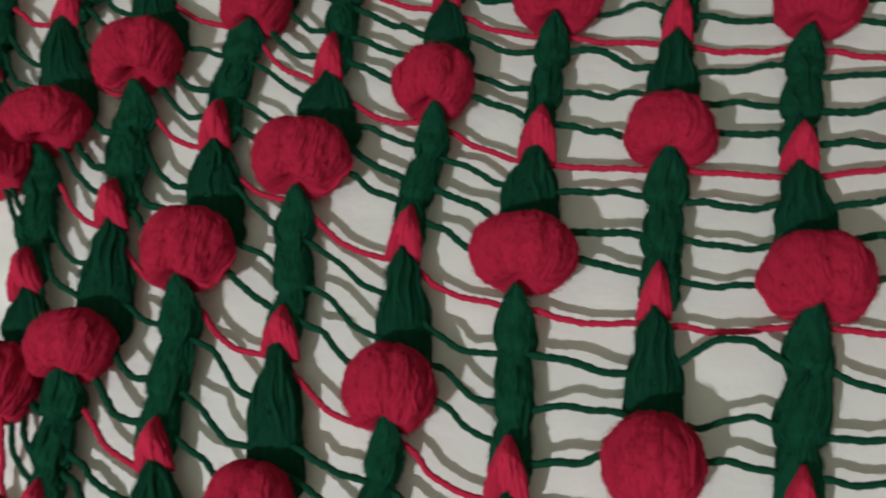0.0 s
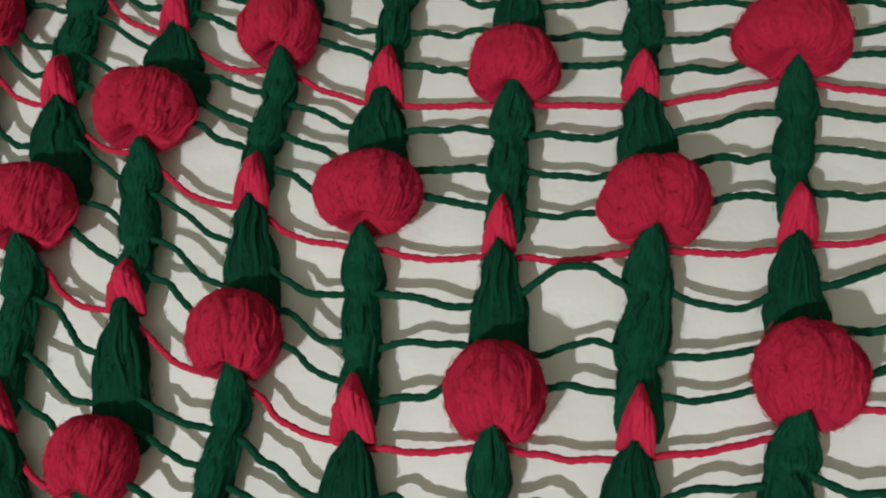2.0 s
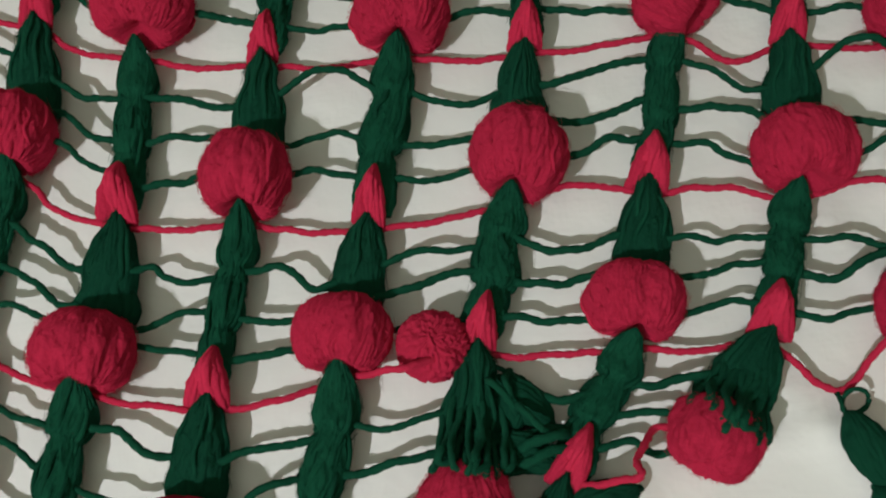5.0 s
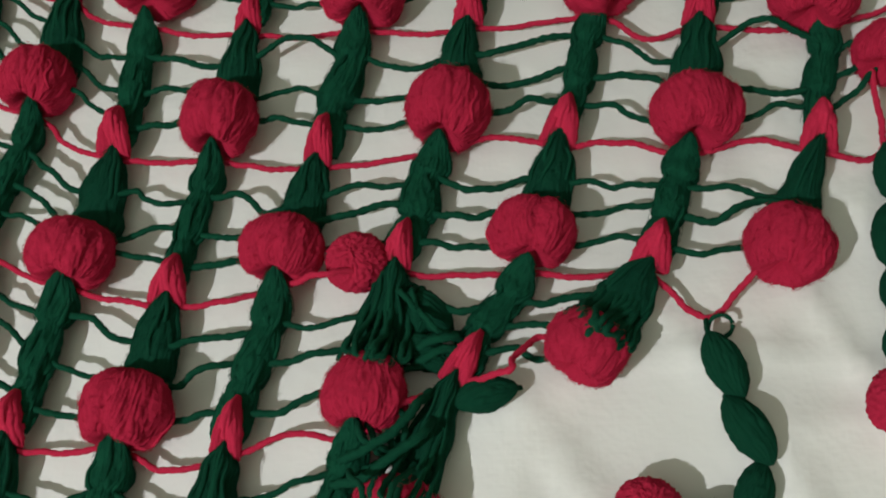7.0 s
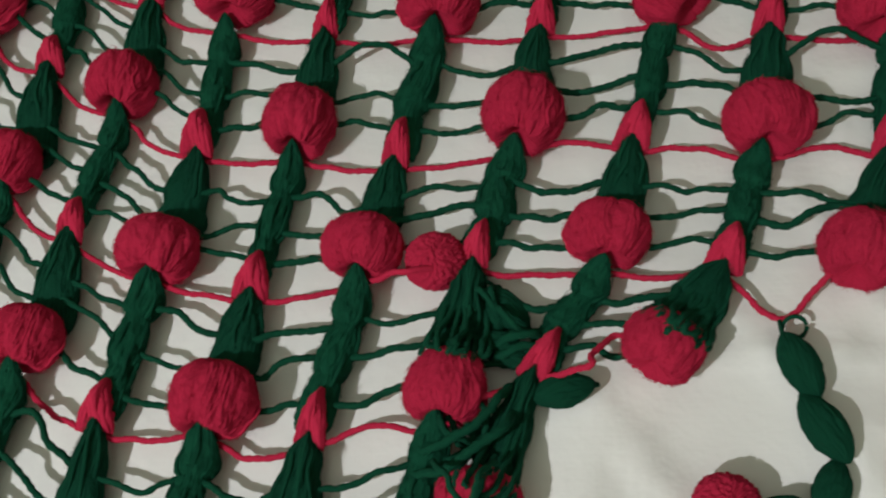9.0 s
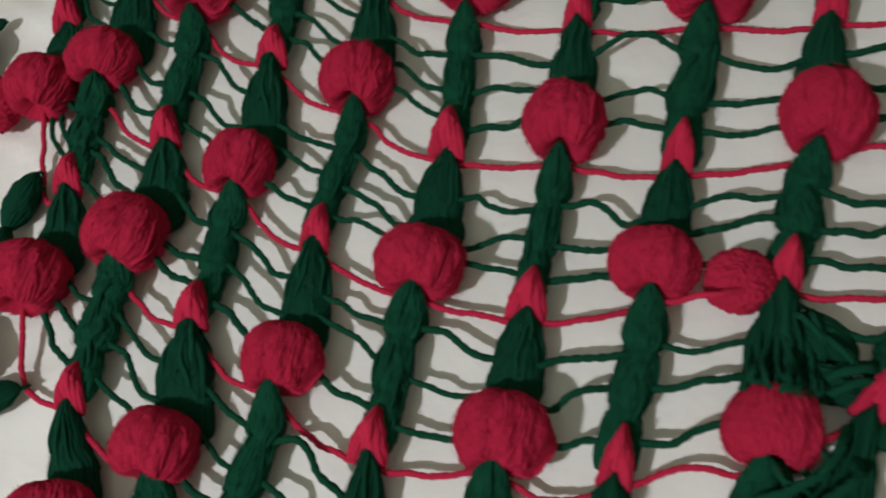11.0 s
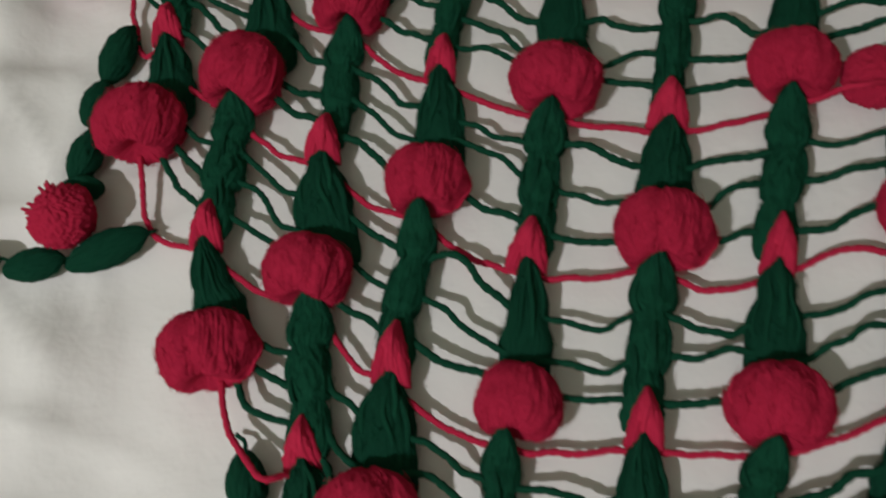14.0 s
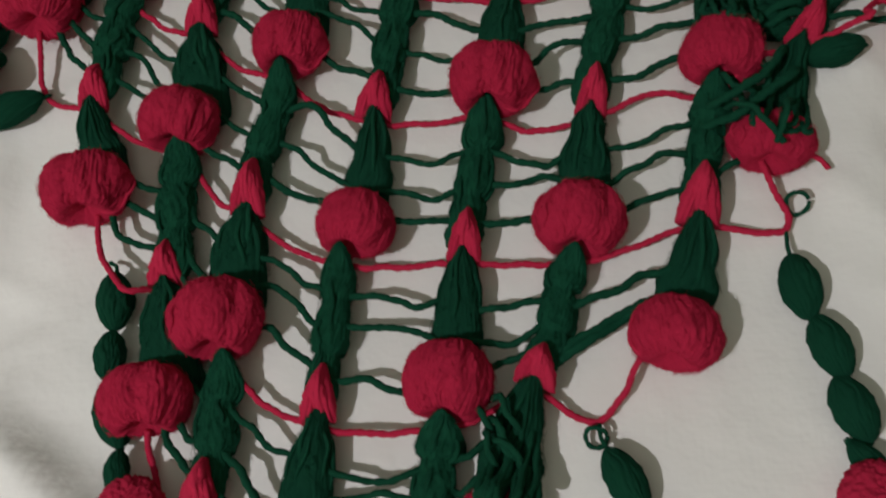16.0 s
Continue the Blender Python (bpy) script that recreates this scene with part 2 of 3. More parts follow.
def cone_mesh():
    """Green loops that fan from a point out over the top of the ball below."""
    b = Build()
    relief = strand_relief(24, rng.choice((-1, 1)) * rng.uniform(0.5, 1.2), 0.0011)
    bow, seed = wob(0.0012), rng.uniform(0, 50)
    belly = rng.uniform(0.0018, 0.0032)

    def hem(s):
        return math.sqrt(max(0.02, 1 - (max(0.0, s - 0.74) / 0.26) ** 2.4))

    def wide(s):
        return 0.0012 + hem(s) * 0.0116 * s**0.82 + belly * math.sin(math.pi * s) + 0.0022 * noise.noise(Vector((seed, 7 * s, 0)))

    def high(s):
        return 0.0014 + hem(s) * 0.0046 * math.sin(math.pi * min(1, 0.80 * s + 0.06)) ** 0.8

    def middle(s):
        return (bow * math.sin(math.pi * s), 0.0036 - s * 1.30 * CONE_L, 0.0098 - 0.0072 * s * s)

    skin(b, middle, wide, high, 30, 132, relief)
    loose = Build()
    stray(loose, skin_point(middle, wide, high), 12, 10, 0.00105, 300, (0.30, 0.55), top=0.66, reach=0.0015)
    return b.mesh("green_cone", GREEN), loose.mesh("fuzz", GREEN)


def stem_mesh():
    """Three short tufts of green loops, each tucked under the one below it."""
    b = Build()
    turns = [rng.choice((-1, 1)) * (1.1 + wob(0.4)) for _ in range(3)]
    reliefs = [strand_relief(19, t, 0.0013) for t in turns]
    swells = [0.97 + wob(0.09) for _ in range(3)]
    shifts = [wob(0.0013) for _ in range(4)]

    def tuft(s):
        no = min(2, int(s * 3))
        return no, s * 3 - no

    def relief(s, phi):
        no, u = tuft(s)
        return reliefs[no](u, phi)

    def wide(s):
        no, u = tuft(s)
        open_ = 0.10 if no == 0 else 0.66
        return 0.0086 * swells[no] * (open_ + (1 - open_) * math.sin(math.pi * 0.5 * min(1, u * 1.3)) ** 0.8) * (1 - 0.20 * max(0, u - 0.78) / 0.22)

    def high(s):
        no, u = tuft(s)
        open_ = 0.15 if no == 0 else 0.70
        return 0.0058 * (open_ + (1 - open_) * min(1, u * 1.3)) * (1 - 0.5 * max(0.0, s - 0.82) / 0.18)

    def middle(s):
        no, u = tuft(s)
        return (shifts[no] * (1 - u) + shifts[no + 1] * u, 0.003 - s * (STEM_L + 0.004), 0.0085 + 0.0090 * max(0.0, 1 - s / 0.22) ** 1.3)

    skin(b, middle, wide, high, 46, 100, relief)
    loose = Build()
    stray(loose, skin_point(middle, wide, high), 12, 12, 0.00105, 320, (0.14, 0.28), top=0.84, reach=0.0016)
    return b.mesh("stem", GREEN), loose.mesh("fuzz", GREEN)


def tip_mesh():
    """A red loop bunch shaped like an upturned V that straddles the next green cone."""
    b = Build()
    for sign, reach in ((-1, 1.0), (1, 1.0), (0, 0.88)):
        relief = strand_relief(8, wob(0.8), 0.0019)
        foot, drop = 0.0045 * (1 + wob(0.15)), 0.0235 * reach * (1 + wob(0.08))

        def middle(s, sign=sign, foot=foot, drop=drop):
            return (sign * (0.0003 + foot * s**1.1), 0.0205 - drop * s, 0.0125 + (0.0016 if sign else 0.0046) * math.sin(math.pi * s) - 0.0045 * s * s)

        def wide(s):
            return 0.0005 + 0.0029 * math.sin(math.pi * min(1, 0.04 + 0.70 * s)) ** 1.1

        def high(s):
            return 0.0014 + 0.0032 * math.sin(math.pi * min(1, 0.15 + 0.75 * s))

        skin(b, middle, wide, high, 18, 64, relief)
    return b.mesh("tip", RED)


def leaf_mesh():
    """A spindle of green loops tied at both ends, one unit long."""
    b = Build()
    relief = strand_relief(20, wob(0.6), 0.045)

    def radius(s):
        return 0.012 + 0.250 * math.sin(math.pi * s) ** 0.66

    seed = rng.uniform(0, 40)
    along, round_ = 28, 110
    for s in np.linspace(0, 1, along):
        for k in range(round_):
            phi = 2 * math.pi * k / round_
            r = radius(s) + relief(s, phi) * min(1, radius(s) / 0.12) + 0.006 * noise.noise(Vector((12 * math.cos(phi), 12 * math.sin(phi), 20 * s + seed)))
            b.v.append((r * math.cos(phi), -s, r * math.sin(phi)))
    for j in range(along - 1):
        for k in range(round_):
            t = (k + 1) % round_
            b.f.append((j * round_ + k, j * round_ + t, (j + 1) * round_ + t, (j + 1) * round_ + k))
    return b.mesh("leaf", GREEN)


def pompom_mesh(ends):
    """A round tuft of cut yarn ends, radius one, a few of them longer on one side."""
    b = Build()
    seed = rng.uniform(0, 60)
    along, round_ = 56, 110
    for s in np.linspace(0.004, 0.996, along):
        for k in range(round_):
            phi, th = 2 * math.pi * k / round_, math.pi * s
            d = Vector((math.sin(th) * math.cos(phi), math.sin(th) * math.sin(phi), math.cos(th)))
            cell = noise.voronoi(d * 7.5 + Vector((seed, 0, 0)))[0]
            r = 0.90 + 0.10 * noise.noise(d * 1.7 + Vector((0, seed, 0))) + 0.09 * math.sqrt(max(0.0, 1 - (cell[0] / 0.55) ** 2)) + 0.04 * noise.noise(d * 14)
            b.v.append(tuple(d * r))
    for j in range(along - 1):
        for k in range(round_):
            t = (k + 1) % round_
            b.f.append((j * round_ + k, (j + 1) * round_ + k, (j + 1) * round_ + t, j * round_ + t))
    for k in range(ends):
        a, z = rng.uniform(-0.8, 0.8), rng.uniform(-0.2, 0.55)
        r = math.sqrt(1 - z * z)
        d = np.array((r * math.cos(a), r * math.sin(a), z))
        bend = np.array((wob(0.12), wob(0.12), wob(0.12)))
        b.tube([d * 0.7, d * 0.9 + bend * 0.4, d * (1.03 + wob(0.09)) + bend], [0.062, 0.062, 0.045], 6)
    return b.mesh("pompom", RED)


BALL_KINDS = [ball_mesh() for _ in range(7)]
CONE_KINDS = [cone_mesh() for _ in range(5)]
STEM_KINDS = [stem_mesh() for _ in range(6)]
TIP_KINDS = [tip_mesh() for _ in range(4)]
LEAF_KINDS = [leaf_mesh() for _ in range(4)]
POMPOM_KINDS = [pompom_mesh(0), pompom_mesh(24)]

# ---- the unseen room, the bed and sheet ----
SETTING = "structure"


def slab(name, lo, hi, material, label, kind=SETTING, category=""):
    bm = bmesh.new()
    bmesh.ops.create_cube(bm, size=1)
    for v in bm.verts:
        v.co = Vector([lo[k] + (v.co[k] + 0.5) * (hi[k] - lo[k]) for k in range(3)])
    me = bpy.data.meshes.new(name)
    bm.to_mesh(me)
    bm.free()
    me.materials.append(material)
    return tagged(new(name, me), label, category, "", kind)


X0, X1, Y0, Y1, Z0, Z1 = -2.7, 3.0, -2.7, 3.0, -0.55, 2.35
slab("floor", (X0 - 0.1, Y0 - 0.1, Z0 - 0.1), (X1 + 0.1, Y1 + 0.1, Z0), FLOORING, "plain speckled grey floor of the room")
# unseen ceiling and walls, added only to bounce soft light onto the sheet
slab("ceiling", (X0 - 0.1, Y0 - 0.1, Z1), (X1 + 0.1, Y1 + 0.1, Z1 + 0.1), BOUNCE_PAINT, "plain pale painted ceiling")
slab("bounce_wall_west", (X0 - 0.1, Y0, Z0), (X0, Y1, Z1), BOUNCE_PAINT, "plain pale painted wall")
slab("bounce_wall_east", (X1, Y0, Z0), (X1 + 0.1, Y1, Z1), BOUNCE_PAINT, "plain pale painted wall")
slab("bounce_wall_south", (X0 - 0.1, Y0 - 0.1, Z0), (X1 + 0.1, Y0, Z1), BOUNCE_PAINT, "plain pale painted wall")
slab("bounce_wall_north", (X0 - 0.1, Y1, Z0), (X1 + 0.1, Y1 + 0.1, Z1), BOUNCE_PAINT, "plain pale painted wall")
slab("mattress", (-0.93, -0.93, Z0), (0.93, 0.93, -0.016), TICKING, "thick pale mattress under the white sheet", "", "mattress")


FOLD, FOLD_ACROSS = (-0.162, -0.203), (0.66, 0.75)


def sheet_height(x, y):
    """Flat under the shawl, soft wrinkles beyond its edges, one long fold at the near left."""
    away = min(1.0, max(0.0, (-0.13 - 0.45 * max(0.0, y - 0.02) - x) / 0.12))
    low = min(1.0, max(0.0, (-0.17 - y) / 0.12)) * min(1.0, max(0.0, (0.02 - x) / 0.10))
    right = min(1.0, max(0.0, (x - 0.13 - 0.9 * max(0.0, y + 0.05)) / 0.08))
    away, low, right = (v * v * (3 - 2 * v) for v in (away, low, right))
    soft = noise.noise(Vector((x * 15 + 3, y * 5 + 2 * x, 0.5))) * 0.021 + noise.noise(Vector((x * 31, y * 8 + 3 * x, 2.5))) * 0.014 + noise.noise(Vector((x * 12, y * 34, 9.5))) * 0.0075
    z = soft * (1 - (1 - away) * (1 - low) * (1 - 0.35 * right)) + noise.noise(Vector((x * 9, y * 9, 7.5))) * 0.0006
    z *= 1 - 0.9 * math.exp(-((x + 0.235) ** 2 + (y + 0.02) ** 2) / 0.05**2)
    if z < 0:
        z *= 0.35
    z *= 1 - 0.85 * min(1.0, max(0.0, (-0.165 - y) / 0.03)) * min(1.0, max(0.0, (-0.125 - x) / 0.03))
    # narrow creases, fainter under the shawl
    loose = 1 - 0.85 * (1 - away) * (1 - low) * (1 - right)
    for turn, seed in ((0.5, 3.1), (-0.9, 8.7), (1.3, 15.2)):
        u, v = x * math.cos(turn) + y * math.sin(turn), y * math.cos(turn) - x * math.sin(turn)
        n = noise.noise(Vector((u * 13, v * 5, seed)))
        z += loose * 0.0030 * max(0.0, 1 - abs(n) * 7) ** 2
    # a rolled fold crossing the near left corner
    d = (x - FOLD[0]) * FOLD_ACROSS[0] + (y - FOLD[1]) * FOLD_ACROSS[1]
    fade = min(1.0, max(0.0, (-0.180 - y) / 0.035))
    if d < 0.012:
        d += 0.006 * noise.noise(Vector((x * 12, y * 12, 4.5)))
        z += fade * 0.0165 * math.exp(-((d + 0.017) / 0.0125) ** 2)
    return z


def rise(x, y):
    return max(0.0, sheet_height(x, y))


def bed_sheet():
    fine = np.arange(-0.42, 0.4201, 0.005)
    coarse = np.linspace(0.47, 0.96, 9)
    ticks = np.r_[-coarse[::-1], fine, coarse]
    n = len(ticks)
    verts = []
    for y in ticks:
        for x in ticks:
            r = max(abs(x), abs(y))
            z = sheet_height(x, y) - (0.14 * ((r - 0.90) / 0.06) ** 2 if r > 0.90 else 0)
            verts.append((x, y, z))
    faces = [(j * n + i, j * n + i + 1, (j + 1) * n + i + 1, (j + 1) * n + i) for j in range(n - 1) for i in range(n - 1)]
    me = bpy.data.meshes.new("bed_sheet")
    me.from_pydata(verts, [], faces)
    me.polygons.foreach_set("use_smooth", [True] * len(faces))
    me.materials.append(COTTON)
    ob = new("bed_sheet", me)
    thick = ob.modifiers.new("thickness", "SOLIDIFY")
    thick.thickness, thick.offset = 0.0012, -1
    return tagged(ob, "creased off-white cotton bed sheet spread under the shawl", "bed sheet")


bed_sheet()

# ---- the shawl: rows of red yarn crossed by columns that alternate red puffs and green stems ----
NODES = {}
NODES[0] = {-3: (-0.0349, 0.3517), -2: (0.0174, 0.3582), -1: (0.0715, 0.3312), 0: (0.1317, 0.3362), 1: (0.1851, 0.317)}
NODES[1] = {-5: (-0.1345, 0.3626), -4: (-0.0918, 0.3262), -3: (-0.0428, 0.3036), -2: (0.0082, 0.2839), -1: (0.0629, 0.2755), 0: (0.118, 0.2673), 1: (0.1739, 0.258), 2: (0.238, 0.2576), 3: (0.2954, 0.253)}
NODES[2] = {-7: (-0.2325, 0.3496), -6: (-0.1971, 0.3321), -5: (-0.1435, 0.301), -4: (-0.0988, 0.266), -3: (-0.046, 0.2396), -2: (-0.0004, 0.2186), -1: (0.055, 0.2111), 0: (0.1059, 0.2059), 1: (0.1675, 0.2091), 2: (0.2206, 0.2001), 3: (0.2733, 0.1906), 4: (0.3404, 0.1945)}
NODES[3] = {-8: (-0.2879, 0.3405), -7: (-0.2447, 0.3113), -6: (-0.1936, 0.263), -5: (-0.1503, 0.2324), -4: (-0.1056, 0.2017), -3: (-0.0573, 0.1736), -2: (-0.0087, 0.1514), -1: (0.0445, 0.144), 0: (0.1023, 0.1412), 1: (0.1559, 0.1381), 2: (0.2181, 0.1406), 3: (0.2642, 0.1314), 4: (0.3191, 0.1265), 5: (0.3657, 0.1392)}
NODES[4] = {-8: (-0.278, 0.2754), -7: (-0.2359, 0.2303), -6: (-0.1946, 0.1935), -5: (-0.1533, 0.1599), -4: (-0.1071, 0.1311), -3: (-0.058, 0.0995), -2: (-0.0128, 0.0739), -1: (0.0376, 0.0696), 0: (0.0878, 0.0639), 1: (0.1434, 0.0691), 2: (0.1971, 0.0699), 3: (0.2529, 0.0614), 4: (0.3074, 0.0608)}
NODES[5] = {-7: (-0.2292, 0.1614), -6: (-0.2003, 0.1223), -5: (-0.1545, 0.0845), -4: (-0.1113, 0.0565), -3: (-0.07, 0.0295), -2: (-0.0221, 0.0067), -1: (0.0265, -0.0027), 0: (0.0762, 0.0032), 1: (0.1265, 0.0101), 2: (0.1813, 0.0073), 3: (0.2322, 0.0065)}
NODES[6] = {-6: (-0.2015, 0.0597), -5: (-0.1644, 0.0217), -4: (-0.1212, -0.0089), -3: (-0.0779, -0.0388), -2: (-0.0337, -0.0629), -1: (0.016, -0.0654), 0: (0.0614, -0.0684), 1: (0.1131, -0.0612), 2: (0.1528, -0.0402)}
NODES[7] = {-5: (-0.1701, -0.047), -4: (-0.1218, -0.0753), -3: (-0.088, -0.1071), -2: (-0.0433, -0.1327), -1: (0.0064, -0.1336), 0: (0.0514, -0.1373), 1: (0.1012, -0.122)}
NODES[8] = {-4: (-0.1209, -0.1409), -3: (-0.0897, -0.176), -2: (-0.0506, -0.1996), -1: (-0.0009, -0.2024), 0: (0.0333, -0.1875)}
NODES[9] = {-3: (-0.0941, -0.2346), -2: (-0.0591, -0.2617), -1: (-0.0098, -0.2538)}
BALLS = {}
BALLS[1] = {-4: (-0.0903, 0.3394, 0.0422, 0.0352), -2: (0.0104, 0.295, 0.0428, 0.0312), 0: (0.1218, 0.2827, 0.0404, 0.0306), 2: (0.2458, 0.28, 0.0416, 0.0342)}
BALLS[2] = {-7: (-0.2307, 0.3698, 0.0456, 0.0365), -5: (-0.1375, 0.3081, 0.0362, 0.0306), -3: (-0.0463, 0.2543, 0.0383, 0.0344), -1: (0.0558, 0.2225, 0.0397, 0.0326), 1: (0.1673, 0.222, 0.0478, 0.0342), 3: (0.283, 0.2081, 0.0384, 0.0316)}
BALLS[3] = {-8: (-0.2907, 0.3612, 0.0462, 0.037), -6: (-0.194, 0.2813, 0.0452, 0.0355), -4: (-0.1053, 0.2184, 0.0454, 0.0358), -2: (-0.0052, 0.1683, 0.0445, 0.0334), 0: (0.1057, 0.154, 0.0422, 0.0357), 2: (0.2210, 0.1520, 0.0425, 0.0330), 4: (0.3145, 0.1343, 0.0398, 0.0334)}
BALLS[4] = {-7: (-0.2366, 0.2469, 0.0451, 0.0322), -5: (-0.1522, 0.1761, 0.0418, 0.0374), -3: (-0.0584, 0.113, 0.0369, 0.0356), -1: (0.0407, 0.084, 0.0383, 0.0376), 1: (0.1481, 0.0831, 0.0389, 0.0384), 3: (0.2562, 0.0749, 0.0405, 0.0348), 5: (0.3424, 0.1035, 0.032, 0.0296)}
BALLS[5] = {-8: (-0.2597, 0.2255, 0.0432, 0.0351), -6: (-0.1977, 0.1333, 0.0395, 0.0318), -4: (-0.1104, 0.0691, 0.035, 0.0327), -2: (-0.0185, 0.0171, 0.0419, 0.0321), 0: (0.0778, 0.0161, 0.0377, 0.0311), 2: (0.1855, 0.0206, 0.0373, 0.0302), 4: (0.2866, 0.0105, 0.0362, 0.0330)}
BALLS[6] = {-7: (-0.2283, 0.1173, 0.0382, 0.0352), -5: (-0.1591, 0.0322, 0.041, 0.0375), -3: (-0.0748, -0.0256, 0.0358, 0.0311), -1: (0.0192, -0.0541, 0.039, 0.0333), 1: (0.1177, -0.0482, 0.0367, 0.0324), 3: (0.2053, -0.0305, 0.0352, 0.0291)}
BALLS[7] = {-6: (-0.2042, 0.01, 0.0422, 0.0356), -4: (-0.1221, -0.0641, 0.0394, 0.0314), -2: (-0.0383, -0.1195, 0.0344, 0.0296), 0: (0.0538, -0.1238, 0.0379, 0.0319), 2: (0.1325, -0.0921, 0.0353, 0.0246)}
BALLS[8] = {-5: (-0.1618, -0.0963, 0.0416, 0.0328), -3: (-0.0935, -0.1601, 0.0407, 0.0336), -1: (0.0016, -0.1887, 0.0352, 0.0324), 1: (0.0869, -0.1723, 0.0369, 0.0289)}
BALLS[9] = {-4: (-0.1195, -0.1924, 0.0389, 0.0294), -2: (-0.0574, -0.2484, 0.0355, 0.0284), 0: (0.019, -0.2382, 0.0299, 0.0219)}
JOINTS = {'L6': (-0.218, 0.0601), 'L7': (-0.1989, -0.0373), 'L8': (-0.1511, -0.127), 'L8b': (-0.1329, -0.1463), 'R4': (0.3335, 0.0586), 'R5': (0.2533, -0.0152), 'R6a': (0.1768, -0.0362), 'R6b': (0.1752, -0.0432), 'R7': (0.1351, -0.1268), 'R8': (0.0569, -0.2025), 'e4.5': (0.3343, 0.0962), 'e5.4': (0.2741, 0.002), 'e6.3': (0.1872, -0.0248), 'e7.2': (0.1278, -0.0995), 'e8.1': (0.0755, -0.1778), 'e6.-7': (-0.2271, 0.1059), 'e7.-6': (-0.2058, -0.0029), 'e8.-5': (-0.1563, -0.1075), 'e9.-4': (-0.1188, -0.2037), 'e9b': (-0.1138, -0.2284), 'y1': (0.1409, -0.0983), 'y2': (0.1498, -0.0981), 'y3': (0.1549, -0.1021)}
LEAVES = {}
LEAVES['L5'] = [(-0.2692, 0.1686, -0.2757, 0.1611), (-0.2757, 0.1611, -0.2795, 0.1322), (-0.2869, 0.1341, -0.2708, 0.0952)]
LEAVES['L6'] = [(-0.2227, 0.072, -0.2302, 0.0407), (-0.2287, 0.0408, -0.2361, 0.0177), (-0.2304, 0.0147, -0.2372, -0.0116), (-0.2428, -0.0188, -0.2217, -0.0172)]
LEAVES['L7'] = [(-0.1982, -0.0384, -0.2326, -0.0531), (-0.2328, -0.0508, -0.2592, -0.0561), (-0.2594, -0.0516, -0.2898, -0.0567), (-0.289, -0.0554, -0.3167, -0.0626)]
LEAVES['L8'] = [(-0.1456, -0.1335, -0.1413, -0.1594), (-0.1419, -0.1601, -0.1413, -0.1813), (-0.141, -0.1833, -0.1307, -0.2088), (-0.1292, -0.2106, -0.1288, -0.2274)]
LEAVES['R4'] = [(0.3347, 0.0584, 0.3321, 0.0324), (0.3306, 0.0314, 0.3256, 0.0039), (0.3269, 0.0039, 0.3275, -0.0178), (0.3275, -0.0178, 0.3216, -0.0383)]
LEAVES['R5'] = [(0.2522, -0.0236, 0.2617, -0.0499), (0.2563, -0.0494, 0.2694, -0.0743), (0.2672, -0.0735, 0.2585, -0.0975), (0.2573, -0.0935, 0.2352, -0.0940)]
LEAVES['R6'] = [(0.1779, -0.0447, 0.1532, -0.0508), (0.1511, -0.0354, 0.131, -0.0241), (0.1508, -0.0209, 0.1325, -0.0027), (0.1356, -0.023, 0.1409, -0.003)]
LEAVES['R7'] = [(0.1342, -0.1392, 0.1375, -0.1654), (0.1392, -0.1646, 0.1465, -0.1885), (0.1432, -0.188, 0.1512, -0.2117), (0.1435, -0.2124, 0.1549, -0.2278)]
LEAVES['R8'] = [(0.0586, -0.2128, 0.0706, -0.2356), (0.0687, -0.2356, 0.0767, -0.2555)]
POMPOMS = {'L5': (-0.2568, 0.1092, 0.0180), 'L6': (-0.2372, -0.034, 0.0191), 'R4': (0.3190, -0.0540, 0.0152), 'R5': (0.2240, -0.0925, 0.0140), 'R6': (0.1097, 0.0105, 0.015), 'R7': (0.1493, -0.2334, 0.0154), 'L8': (-0.1183, -0.2347, 0.0145)}


shawl = tagged(new("shawl"), "red and green yarn shawl with puffs and tassels on white sheet", "shawl")


def holds_ball(row, col):
    return (row + col) % 2 == 1


def ball_end(row, col):
    """Where the column leaves the ball of this row."""
    if col in NODES[row]:
        return NODES[row][col]
    x, y, w, h = BALLS[row][col]
    top = NODES[row - 1].get(col, (x, y + 0.05)) if row - 1 in NODES else (x, y + 0.05)
    d = np.array((x - top[0], y - top[1]))
    d /= np.linalg.norm(d)
    return (x + d[0] * 0.3 * h, y + d[1] * 0.3 * h)


def place(x, y, z, along, sx=1.0, sy=1.0, sz=1.0, tilt=0.0):
    """A pose whose -y axis points along the given way on the sheet."""
    a = math.atan2(along[0], -along[1]) + tilt
    return Matrix.Translation((x, y, z)) @ Matrix.Rotation(a, 4, "Z") @ Matrix.Diagonal((sx, sy, sz, 1))


CONE_SPREAD = {(6, 3): 1.25, (6, 1): 1.1, (7, 2): 0.9, (9, 0): 1.35, (8, 1): 1.05, (5, 4): 0.85, (8, -5): 0.88, (7, -6): 1.0}
BALL_TILT = {(3, 2): 0.7, (6, 3): 0.15, (7, 2): 0.2, (4, 3): 0.1}

